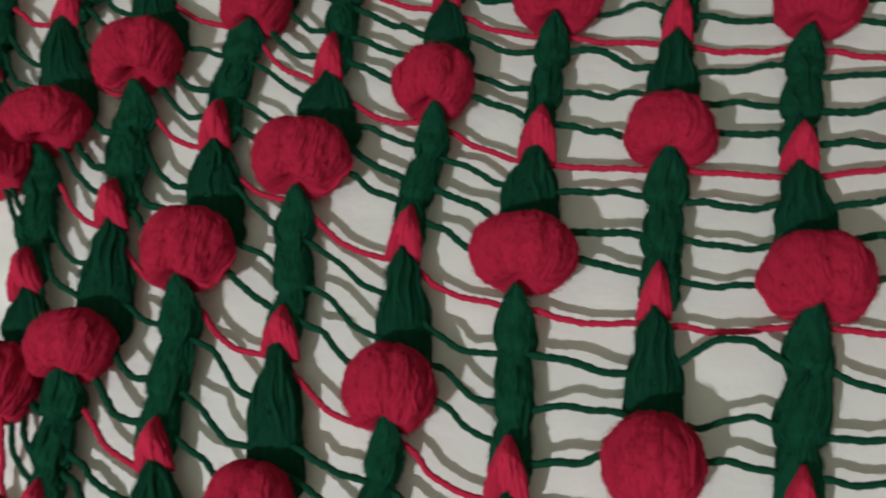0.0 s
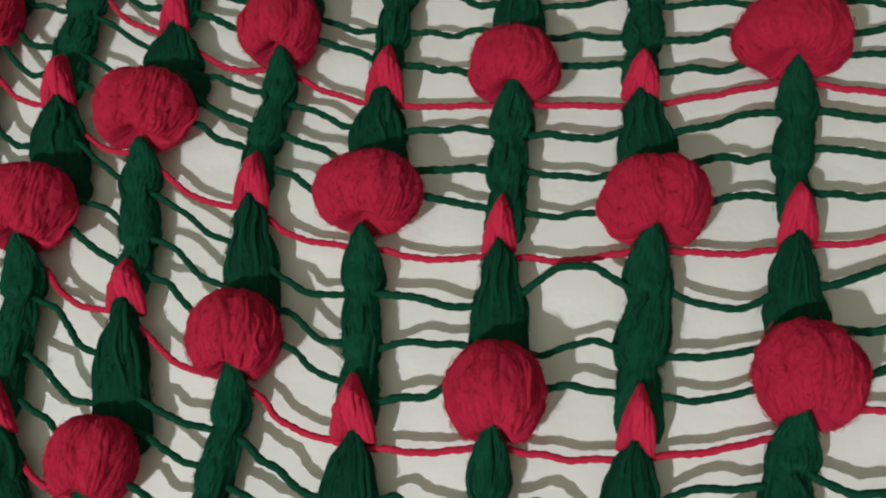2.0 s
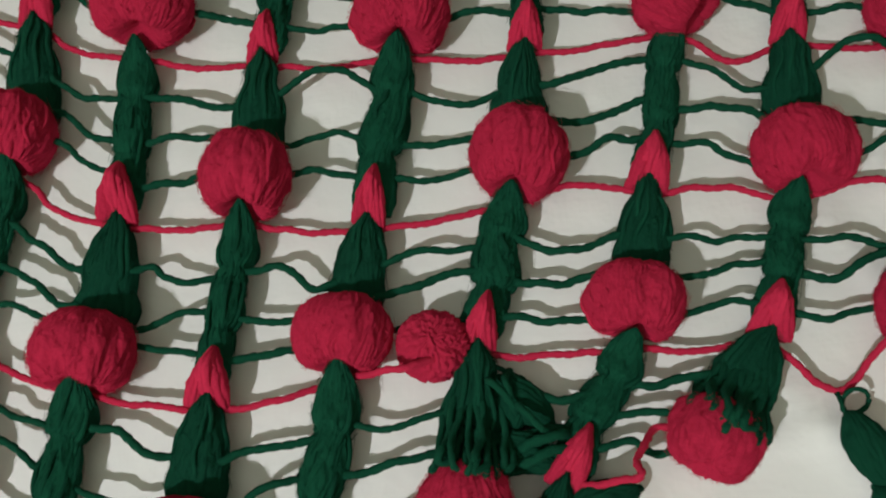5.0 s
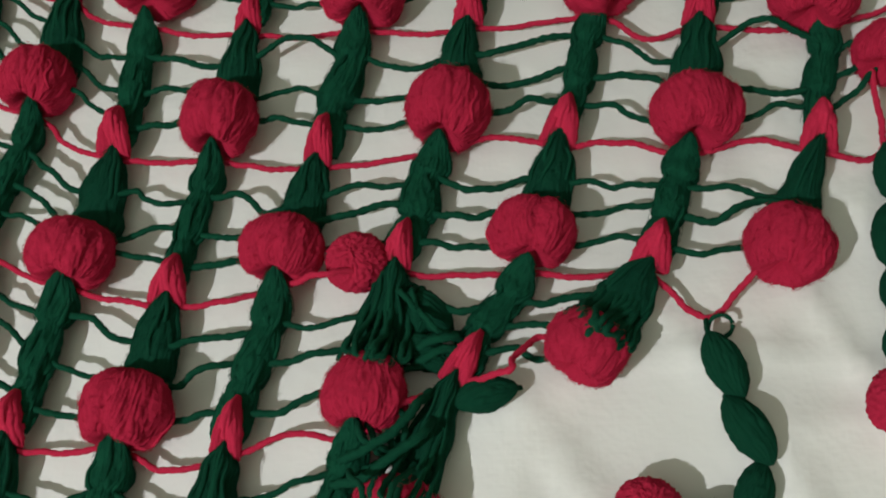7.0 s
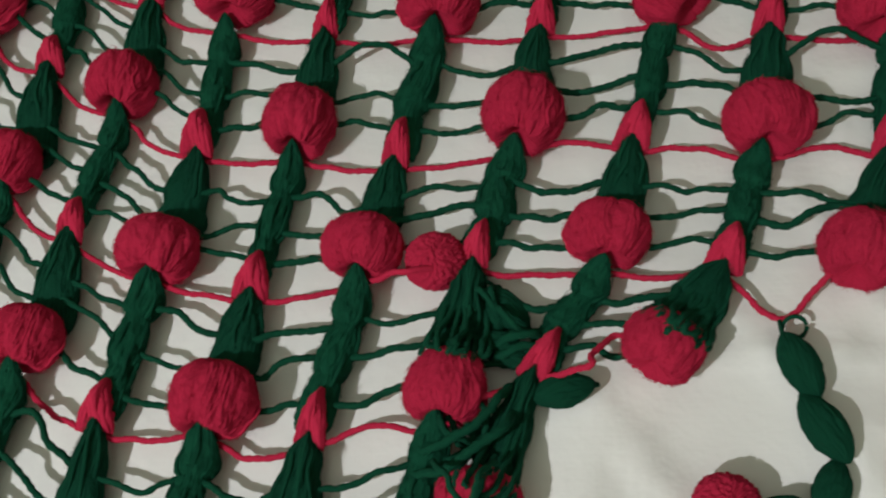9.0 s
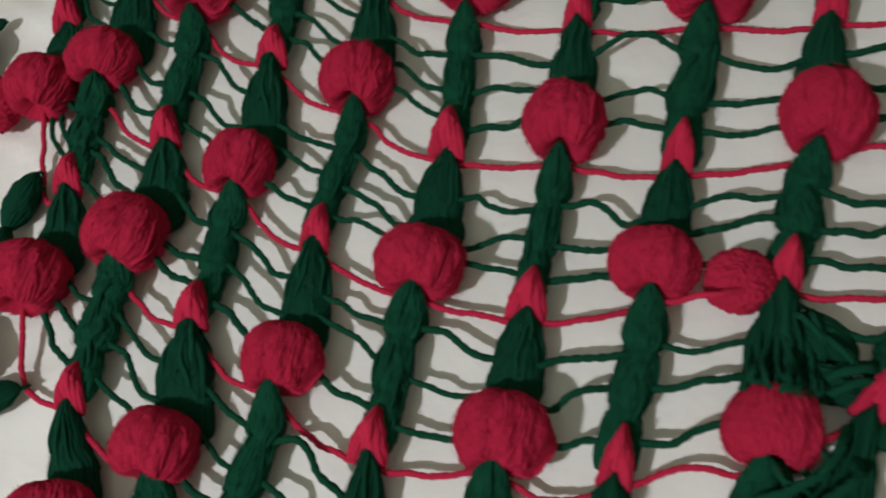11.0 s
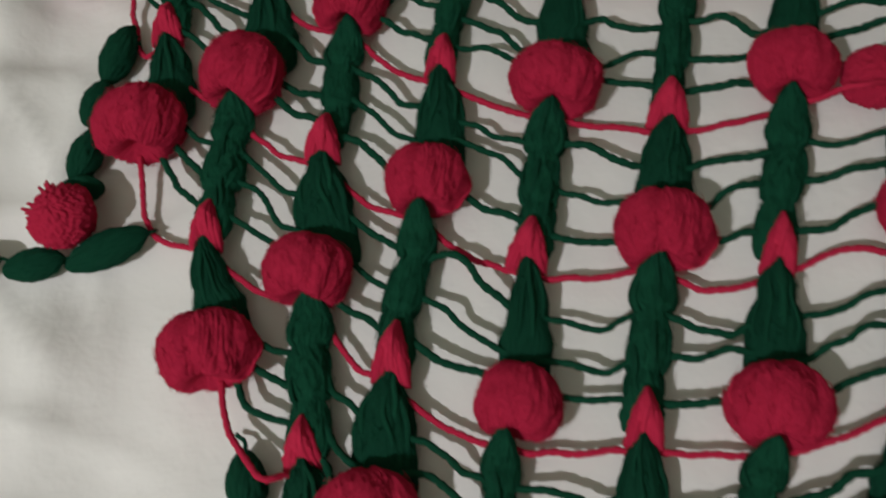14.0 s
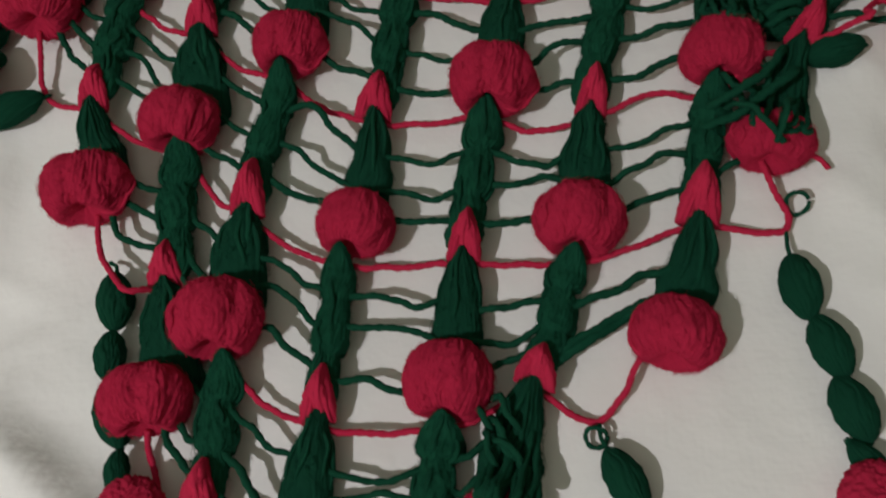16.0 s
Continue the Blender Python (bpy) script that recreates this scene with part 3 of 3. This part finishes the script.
for row in sorted(BALLS):
    for col, (x, y, w, h) in sorted(BALLS[row].items()):
        top = np.array(NODES.get(row - 1, {}).get(col, (x + 0.01, y + 0.055)))
        low = np.array(ball_end(row, col))
        axis = low - top
        axis /= np.linalg.norm(axis)
        size = (w / BALL_W + h / BALL_H) / 2
        ball, loose = rng.choice(BALL_KINDS)
        dressed(part("puff_ball", ball, shawl, place(x, y, 0.0005, axis, w / BALL_W * rng.choice((-1, 1)), h / BALL_H, 0.98 * size, BALL_TILT.get((row, col), wob(0.08)))), loose)
        bunched = min(1.0, max(0.0, (-2.0 - col) / 2.0))
        run = np.array((x + 0.0070 * bunched, y + 0.002 * bunched)) - top
        far = max(np.linalg.norm(run) - (0.36 - 0.08 * bunched) * h, 0.012)
        cone, loose = rng.choice(CONE_KINDS)
        dressed(part("green_cone", cone, shawl, place(top[0], top[1], 0.001, run, min(1.15, w / BALL_W) * CONE_SPREAD.get((row, col), 1.0 + 0.16 * bunched) * rng.choice((-1, 1)), far / CONE_L, 1.0)), loose)

for row in sorted(NODES):
    for col, (x, y) in sorted(NODES[row].items()):
        if holds_ball(row, col) and row + 1 in NODES and col in NODES[row + 1]:
            low = np.array(NODES[row + 1][col])
            run = low - (x, y)
            far = np.linalg.norm(run) - 0.004
            stem, loose = rng.choice(STEM_KINDS)
            dressed(part("stem", stem, shawl, place(x, y, 0.001, run, rng.choice((-1, 1)) * (0.93 + 0.2 * min(1.0, max(0.0, (-3.0 - col) / 2.0)) + wob(0.08)), far / STEM_L, 1 + wob(0.06))), loose)
        if not holds_ball(row, col):
            above = NODES.get(row - 1, {}).get(col)
            run = np.array((x, y)) - above if above else np.array((0.0, -1.0))
            part("tip", rng.choice(TIP_KINDS), shawl, place(x, y, 0.001, run, rng.choice((-1, 1)) * (1 + wob(0.12)), (1 + wob(0.1)) * (0.72 if (row, col) == (8, 0) else 1.0), 1 + wob(0.1)))


def column_point(row, col, f):
    a = np.array(NODES[row][col]) if col in NODES[row] else np.array(ball_end(row, col))
    b = np.array(ball_end(row + 1, col)) if (row + 1 in BALLS and col in BALLS[row + 1]) else np.array(NODES[row + 1][col])
    return a + (b - a) * f


def has_column(row, col):
    if col not in NODES.get(row, {}):
        return False
    return col in NODES.get(row + 1, {}) or col in BALLS.get(row + 1, {})


# how each slack strand hangs, by row and left column: where it leaves the left column, its rise at a third and at two thirds
# in millimetres up the column, and where it meets the right column
SLACK = {}
SLACK[1] = {-4: ((0.29, -2.1, -2.3, 0.31), (0.57, -1.7, -1.3, 0.54), (0.77, -2.8, -2.0, 0.78)), -3: ((0.19, -4.1, -5.4, 0.19), (0.58, 0.2, -2.7, 0.5), (0.78, 1.8, 1.8, 0.76)), -2: ((0.17, 2.3, -1.4, 0.31), (0.49, -3.0, -0.2, 0.5), (0.75, -1.6, -1.9, 0.82)), -1: ((0.32, -0.8, -0.1, 0.19), (0.54, -0.3, -1.0, 0.52), (0.78, 0.1, -1.0, 0.76))}
SLACK[2] = {-5: ((0.27, 0.5, -1.5, 0.25), (0.58, -1.7, -2.4, 0.53), (0.79, 0.2, -0.3, 0.76)), -4: ((0.29, 0.2, -1.9, 0.23), (0.51, 2.8, -0.1, 0.52), (0.74, 3.3, -0.1, 0.67)), -3: ((0.26, -0.2, -1.7, 0.28), (0.48, 1.0, -1.2, 0.55), (0.73, -0.7, -2.4, 0.8)), -2: ((0.3, 1.4, 1.4, 0.25), (0.55, -0.1, 1.2, 0.52), (0.69, 1.1, 0.7, 0.77)), -1: ((0.25, -2.4, -3.4, 0.26), (0.52, -2.3, -1.5, 0.55), (0.77, -2.1, -1.0, 0.82)), 0: ((0.31, -0.2, 1.1, 0.24), (0.5, -0.1, 0.0, 0.53), (0.78, 0.1, 1.1, 0.77)), 1: ((0.23, -2.1, -2.8, 0.3), (0.47, -0.8, -2.2, 0.59), (0.73, -1.7, -2.1, 0.87)), 2: ((0.27, 3.6, -0.7, 0.31), (0.42, 6.8, 1.6, 0.56), (0.69, 2.0, -0.8, 0.82))}
SLACK[3] = {-5: ((0.17, 1.1, -2.2, 0.26), (0.62, 2.5, 3.3, 0.52), (0.78, 3.2, 0.4, 0.78)), -4: ((0.24, -0.3, -3.3, 0.29), (0.56, 3.4, -2.8, 0.54), (0.74, 1.9, -3.1, 0.79)), -3: ((0.3, -6.8, -6.3, 0.3), (0.6, 2.4, -2.7, 0.57), (0.81, 3.9, -0.2, 0.77)), -2: ((0.29, 0.1, -1.8, 0.33), (0.58, 2.6, 1.5, 0.56), (0.84, 0.3, 2.3, 0.79)), -1: ((0.33, 10.8, 11.5, 0.28), (0.59, -0.5, 2.7, 0.54), (0.75, 0.8, 0.9, 0.77)), 0: ((0.24, -6.6, -8.2, 0.29), (0.58, -2.2, -1.5, 0.6), (0.77, -2.8, -1.1, 0.82)), 1: ((0.3, -0.0, 0.9, 0.2), (0.56, -2.7, -2.8, 0.45), (0.81, -1.8, 2.1, 0.71)), 2: ((0.18, -3.0, -7.1, 0.35), (0.54, 3.5, 3.0, 0.6), (0.74, 1.9, -3.2, 0.85)), 3: ((0.3, 11.4, 7.1, 0.16), (0.55, -1.0, -4.5, 0.56), (0.8, -3.1, 1.2, 0.7))}
SLACK[4] = {-5: ((0.26, 4.1, -3.4, 0.3), (0.55, -0.7, -5.5, 0.55), (0.79, -0.5, -2.7, 0.78)), -4: ((0.42, -2.2, -2.4, 0.32), (0.61, 1.0, -1.7, 0.52), (0.86, -0.4, -1.4, 0.77)), -3: ((0.3, -2.2, -5.1, 0.35), (0.56, -0.0, -4.1, 0.57), (0.78, 3.2, 2.1, 0.77)), -2: ((0.37, 3.3, -4.4, 0.33), (0.71, -3.1, 0.5, 0.52), (0.78, 0.4, 0.3, 0.77)), -1: ((0.32, 3.2, -4.8, 0.41), (0.57, -4.6, -1.8, 0.58), (0.81, -0.7, 0.2, 0.81)), 0: ((0.34, 3.0, 1.5, 0.35), (0.54, -0.7, 2.2, 0.51), (0.78, -0.4, 0.2, 0.81)), 1: ((0.27, -8.4, -6.5, 0.31), (0.57, -4.0, -1.1, 0.57), (0.82, -2.2, -1.5, 0.83)), 2: ((0.35, -0.7, -1.1, 0.34), (0.63, -3.0, -1.1, 0.47), (0.84, -1.6, 1.3, 0.79)), 3: ((0.36, 1.4, -1.8, 0.42), (0.59, -5.4, 1.3, 0.46), (0.85, -5.7, -1.5, 0.8))}
SLACK[5] = {-6: ((0.43, -1.8, -3.2, 0.26), (0.59, 3.0, -2.2, 0.51), (0.83, 0.8, -0.6, 0.76)), -5: ((0.31, 0.7, -4.6, 0.28), (0.69, -1.4, -4.8, 0.54), (0.86, 1.0, -1.8, 0.75)), -4: ((0.27, -0.5, -4.8, 0.27), (0.5, 1.0, -3.9, 0.54), (0.79, 1.7, -2.4, 0.78)), -3: ((0.3, -0.1, -0.3, 0.26), (0.43, 1.9, 4.3, 0.52), (0.76, -0.0, -1.5, 0.76)), -2: ((0.2, 1.6, -2.9, 0.34), (0.5, -3.4, -2.9, 0.59), (0.81, -2.0, -1.8, 0.86)), -1: ((0.39, 1.3, 0.0, 0.3), (0.65, -2.8, 2.3, 0.51), (0.86, -2.8, -1.0, 0.77)), 0: ((0.24, -4.3, -1.9, 0.34), (0.52, -0.4, 0.8, 0.53), (0.81, -3.1, 1.5, 0.76))}
SLACK[6] = {-5: ((0.24, -6.1, -8.1, 0.27), (0.49, 2.9, -4.9, 0.58), (0.75, -0.7, -0.5, 0.75)), -4: ((0.28, -0.4, -2.6, 0.26), (0.6, 0.4, -2.1, 0.51), (0.89, -0.8, -0.6, 0.77)), -3: ((0.28, 9.3, 2.8, 0.3), (0.47, 0.3, -1.7, 0.55), (0.74, -4.8, -2.5, 0.68)), -2: ((0.31, -4.4, -7.8, 0.26), (0.55, -2.4, -5.8, 0.54), (0.78, -0.5, -0.7, 0.77)), -1: ((0.29, -5.8, -8.4, 0.28), (0.55, -1.8, 0.8, 0.48), (0.8, 0.5, 1.0, 0.78)), 0: ((0.33, -4.1, -2.1, 0.22), (0.57, 0.2, 4.2, 0.52), (0.79, -1.0, 1.9, 0.79))}
SLACK[7] = {-3: ((0.34, 4.4, -0.6, 0.26), (0.52, 7.2, 5.9, 0.53), (0.73, 4.0, 1.6, 0.76)), -2: ((0.26, -1.4, -5.9, 0.25), (0.45, 1.5, 2.4, 0.56), (0.78, 1.9, -1.3, 0.86)), -1: ((0.37, -1.8, -0.9, 0.34), (0.52, -4.8, -6.0, 0.54), (0.76, -2.2, -1.9, 0.69)), 0: ((0.45, -0.9, 1.4, 0.35), (0.87, 0.8, 3.8, 0.54), (0.94, 1.2, 4.0, 0.58))}
FRACTIONS = (0.31, 0.565, 0.80)
DOUBLED = {(7, 0): 1.3}
for row in range(0, 9):
    for col in range(-9, 6):
        if not (has_column(row, col) and has_column(row, col + 1)):
            continue
        down = column_point(row, col, 1) - column_point(row, col, 0)
        down = down / np.linalg.norm(down)
        for k, f in enumerate(FRACTIONS):
            thick = DOUBLED.get((row, col), 1.0)
            if col in SLACK.get(row, {}):
                left, up1, up2, right = SLACK[row][col][k]
                a, b = column_point(row, col, left), column_point(row, col + 1, right)
                up1, up2 = 0.001 * up1, 0.001 * up2
                lift = min(0.006, 0.45 * max(0.0, up1, up2))
            else:
                a, b = column_point(row, col, f + wob(0.03)), column_point(row, col + 1, f + wob(0.03))
                slant = max(0.0, float((b - a) @ down) / np.linalg.norm(b - a))
                sag = 0.17 * slant * np.linalg.norm(b - a)
                up1, up2, lift = wob(0.0034) - 0.0008 - sag, wob(0.0040) - 0.0010 - sag, 0.0
            across = (b - a) / np.linalg.norm(b - a)
            a, b = a + across * 0.003, b - across * 0.003
            pts = []
            for u, up, z in ((0, 0, 0.0100), (0.18, 0.5 * up1 + wob(0.0008), 0.0108 + 0.3 * lift), (0.36, up1, 0.0112 + 0.8 * lift + wob(0.0018)), (0.52, 0.55 * (up1 + up2) + wob(0.0008), 0.0112 + lift + wob(0.0018)), (0.68, up2, 0.0112 + 0.8 * lift + wob(0.0018)), (0.85, 0.5 * up2 + wob(0.0008), 0.0108 + 0.3 * lift), (1, 0, 0.0100)):
                q = a + (b - a) * u - down * up
                pts.append((q[0], q[1], z))
            b_ = Build()
            b_.tube(crimped(smooth_path(pts)), thick * (0.00148 + wob(0.00018)), 8, 0.13, 0.0052)
            part("strand", b_.mesh("strand", GREEN), shawl)


def cord(name, points, material, parent, radius=0.00135):
    b = Build()
    b.tube(crimped(smooth_path(points)), radius, 8, 0.14, 0.0045)
    return part(name, b.mesh(name, material), parent)


# how far some spans of the red rows hang down or hump up
ROW_SAG = {(3, 3): 0.010, (6, 0): 0.007, (4, 2): -0.006, (4, 3): -0.0035, (4, 4): -0.0065, (6, 1): -0.005, (5, 1): 0.004}
# spans that pass over a pompom or the gathered edge
SPAN_HEIGHT = {(6, 2): 0.021, (5, 1): 0.0255}
# each row of red yarn, with the loops by which it turns at the shawl's edges
EDGE_LEFT = {6: ("e6.-7", "L6"), 7: ("e7.-6", "L7"), 8: ("e8.-5", "L8", "L8b")}
EDGE_RIGHT = {4: ("R4", "e4.5"), 5: ("R5", "e5.4"), 6: ("R6b", "R6a", "e6.3"), 7: ("R7", "e7.2"), 8: ("R8", "e8.1")}
for row in sorted(NODES):
    pts = [(*JOINTS[k], {"L8": 0.013, "L8b": 0.019}.get(k, 0.012 if k[0] == "e" else 0.004)) for k in EDGE_LEFT.get(row, ())]
    cols = sorted(NODES[row])
    for n, col in enumerate(cols):
        x, y = NODES[row][col]
        other = NODES.get(row - 1, {}).get(col) or BALLS.get(row, {}).get(col, (x, y + 0.03))[:2]
        d = np.array((x - other[0], y - other[1]))
        d /= np.linalg.norm(d)
        q = np.array((x, y)) + d * (0.0026 if holds_ball(row, col) else 0.0036)
        if n:
            prev = np.array(pts[-1])
            m = prev * 0.5 + np.array((*q, 0.008)) * 0.5
            gap = np.linalg.norm(q - prev[:2])
            sag = (0.03 + 0.16 * max(0.0, float((q - prev[:2]) @ d) / gap)) * gap + wob(0.0014)
            sag = ROW_SAG.get((row, col), sag)
            pts.append((m[0] + d[0] * sag, m[1] + d[1] * sag, SPAN_HEIGHT.get((row, col), 0.0090 + wob(0.001))))
        pts.append((*q, 0.0085))
    pts += [(*JOINTS[k], {"R6b": 0.027, "R6a": 0.021}.get(k, 0.012 if k[0] == "e" else 0.004)) for k in EDGE_RIGHT.get(row, ())]
    if row == 6:
        pts.append((0.1980, -0.0290, 0.016))
    if len(pts) > 2:
        cord("row_yarn", pts, RED, shawl)
cord("row_yarn", [(*JOINTS["e9.-4"], 0.012), (-0.1195, -0.2110, 0.005), (*JOINTS["e9b"], 0.004)], RED, shawl)

# ---- tassels: chains of green spindles that end in a red pompom ----
HANG = {"L6": "L6", "L7": "L7", "L8": "L8", "R4": "R4", "R5": "R5", "R6": "R6b", "R7": "R7", "R8": "R8"}
for key, leaves in LEAVES.items():
    line = [(*JOINTS[HANG[key]], 0.004)] if key in HANG else []
    for x0, y0, x1, y1 in leaves:
        lift = rise(0.5 * (x0 + x1), 0.5 * (y0 + y1))
        line += [(x0, y0, 0.007 + lift), (x1, y1, 0.007 + lift)]
    if key in POMPOMS:
        line.append((*POMPOMS[key][:2], 0.012))
    tassel = cord("tassel", line, GREEN, shawl, 0.0009)
    tagged(tassel, "chain of green yarn spindles with a red pompom end")
    for x0, y0, x1, y1 in leaves:
        run = np.array((x1 - x0, y1 - y0))
        far = float(np.linalg.norm(run)) * 1.06
        wide = min(1.0 * far, 0.0265 + 0.2 * (far - 0.027))
        wide *= rng.uniform(0.95, 1.1)
        part("leaf", rng.choice(LEAF_KINDS), tassel, place(x0, y0, 0.0085 + rise(0.5 * (x0 + x1), 0.5 * (y0 + y1)), run, wide, far, min(wide, 0.027)))
    if key in POMPOMS:
        x, y, r = POMPOMS[key]
        r *= 0.86 if key == "L6" else 1.0
        x += 0.004 if key == "L6" else 0.0
        part("pompom", POMPOM_KINDS[key == "L6"], tassel, place(x, y, r * 0.84 + rise(x, y), (1, 1) if key == "L6" else (1, -0.3), r * 0.93, r * 0.93, r * 0.80), "shaggy crimson pompom")

# little slack loops of thread where three tassels are tied on
for x, y, r in ((0.2584, -0.0197, 0.0048), (0.0554, -0.2088, 0.0042), (0.1405, -0.1164, 0.0048)):
    ring = [(x + r * math.cos(a), y + 0.8 * r * math.sin(a), 0.006 + 0.003 * math.sin(a)) for a in np.linspace(0.3, 6.4, 12)]
    cord("thread_loop", ring, GREEN, shawl, 0.0009)

# slack green loops pulled out of the gathered edge
for x, y, way, n, spread in ((0.139, -0.014, -0.9, 3, 0.006), (0.129, -0.066, -1.05, 4, 0.005), (0.020, -0.208, -1.25, 6, 0.008)):
    for _ in range(n):
        a = way + wob(0.4)
        d, side = np.array((math.cos(a), math.sin(a))), np.array((-math.sin(a), math.cos(a)))
        q = np.array((x, y)) + d * wob(spread * 1.2) + side * wob(spread)
        far, bow, z = rng.uniform(0.008, 0.015), wob(0.007), rng.uniform(0.011, 0.017)
        loop = [(*(q + d * far * u + side * bow * (1 - u * u) + wob(0.001)), z + 0.004 - 0.014 * u ** 4) for u in (-1.0, -0.5, 0.0, 0.5, 1.0)]
        cord("loose_loop", loop, GREEN, shawl, 0.00135)
# green loops of the edge cones that reach down over their puffs
for row, col, count, reach in ((6, 3, 14, 0.17), (7, 2, 5, 0.12), (6, 1, 8, 0.38), (9, 0, 9, 0.22)):
    x, y, w, h = BALLS[row][col]
    top = np.array(NODES[row - 1][col])
    down = np.array((x, y)) - top
    span = np.linalg.norm(down)
    down /= span
    side = np.array((-down[1], down[0]))
    for n in range(count):
        lean = (n + 0.5) / count * 1.8 - 0.9 + wob(0.16)
        end = span - (reach + 0.12 * lean * lean + wob(0.11)) * h
        pts = []
        for u, z in ((0.26 + wob(0.1), 0.0120), (0.52, 0.0150), (0.76, 0.0195), (0.96, 0.0280), (1.05, 0.0285)):
            bulge = 0.0035 * math.sin(math.pi * min(1.0, u)) * lean
            q = top + down * end * u + side * (lean * (0.0020 + 0.32 * w * min(1.0, u) ** 1.5) + bulge + wob(0.0016))
            pts.append((*q, z * (1 - 0.32 * lean * lean) + wob(0.0007)))
        for u, z in ((1.0, 0.0255), (0.72, 0.0150)):
            q = top + down * end * u + side * (lean * (0.0020 + 0.32 * w * u**1.5) + 0.0030 + wob(0.0008))
            pts.append((*q, z * (1 - 0.32 * lean * lean)))
        cord("loose_loop", pts, GREEN, shawl, 0.0013 + wob(0.0002))
# green straps drawn over the puff at the gathered edge
x, y, w, h = BALLS[7][2]
for across, lean in ((-0.45, 0.9), (0.05, -0.5)):
    strap = [(x + w * (0.45 * across + 0.3 * lean * u) + wob(0.001), y - 0.50 * h * u, 0.019 + 0.0185 * math.sqrt(max(0.0, 1 - (0.45 * across * 2) ** 2 * 0.8)) * (1 - abs(u) ** 2.4 * 0.8)) for u in (-1.0, -0.7, -0.35, 0.0, 0.35, 0.75)]
    cord("loose_loop", strap, GREEN, shawl, 0.00125)
# long strands slung across the gathered edge
for slung in (
    [(0.1088, -0.0747, 0.014), (0.1191, -0.0716, 0.022), (0.1301, -0.0668, 0.024), (0.139, -0.0559, 0.022), (0.1434, -0.0471, 0.014)],
    [(0.1062, -0.0837, 0.013), (0.1177, -0.0831, 0.022), (0.1309, -0.0767, 0.026), (0.1422, -0.0674, 0.025), (0.1451, -0.0589, 0.015)],
    [(0.1368, -0.0300, 0.013), (0.1442, -0.0275, 0.018), (0.1520, -0.0256, 0.017), (0.1564, -0.0249, 0.010)],
    [(0.1361, -0.0344, 0.012), (0.1442, -0.0331, 0.017), (0.1520, -0.0305, 0.016), (0.1572, -0.0302, 0.010)],
):
    cord("loose_loop", slung, GREEN, shawl, 0.0019)
# a cut red end beside the gathered edge
cord("yarn_end", [(*JOINTS["y1"], 0.012), (*JOINTS["y2"], 0.010), (*JOINTS["y3"], 0.007)], RED, shawl, 0.0011)
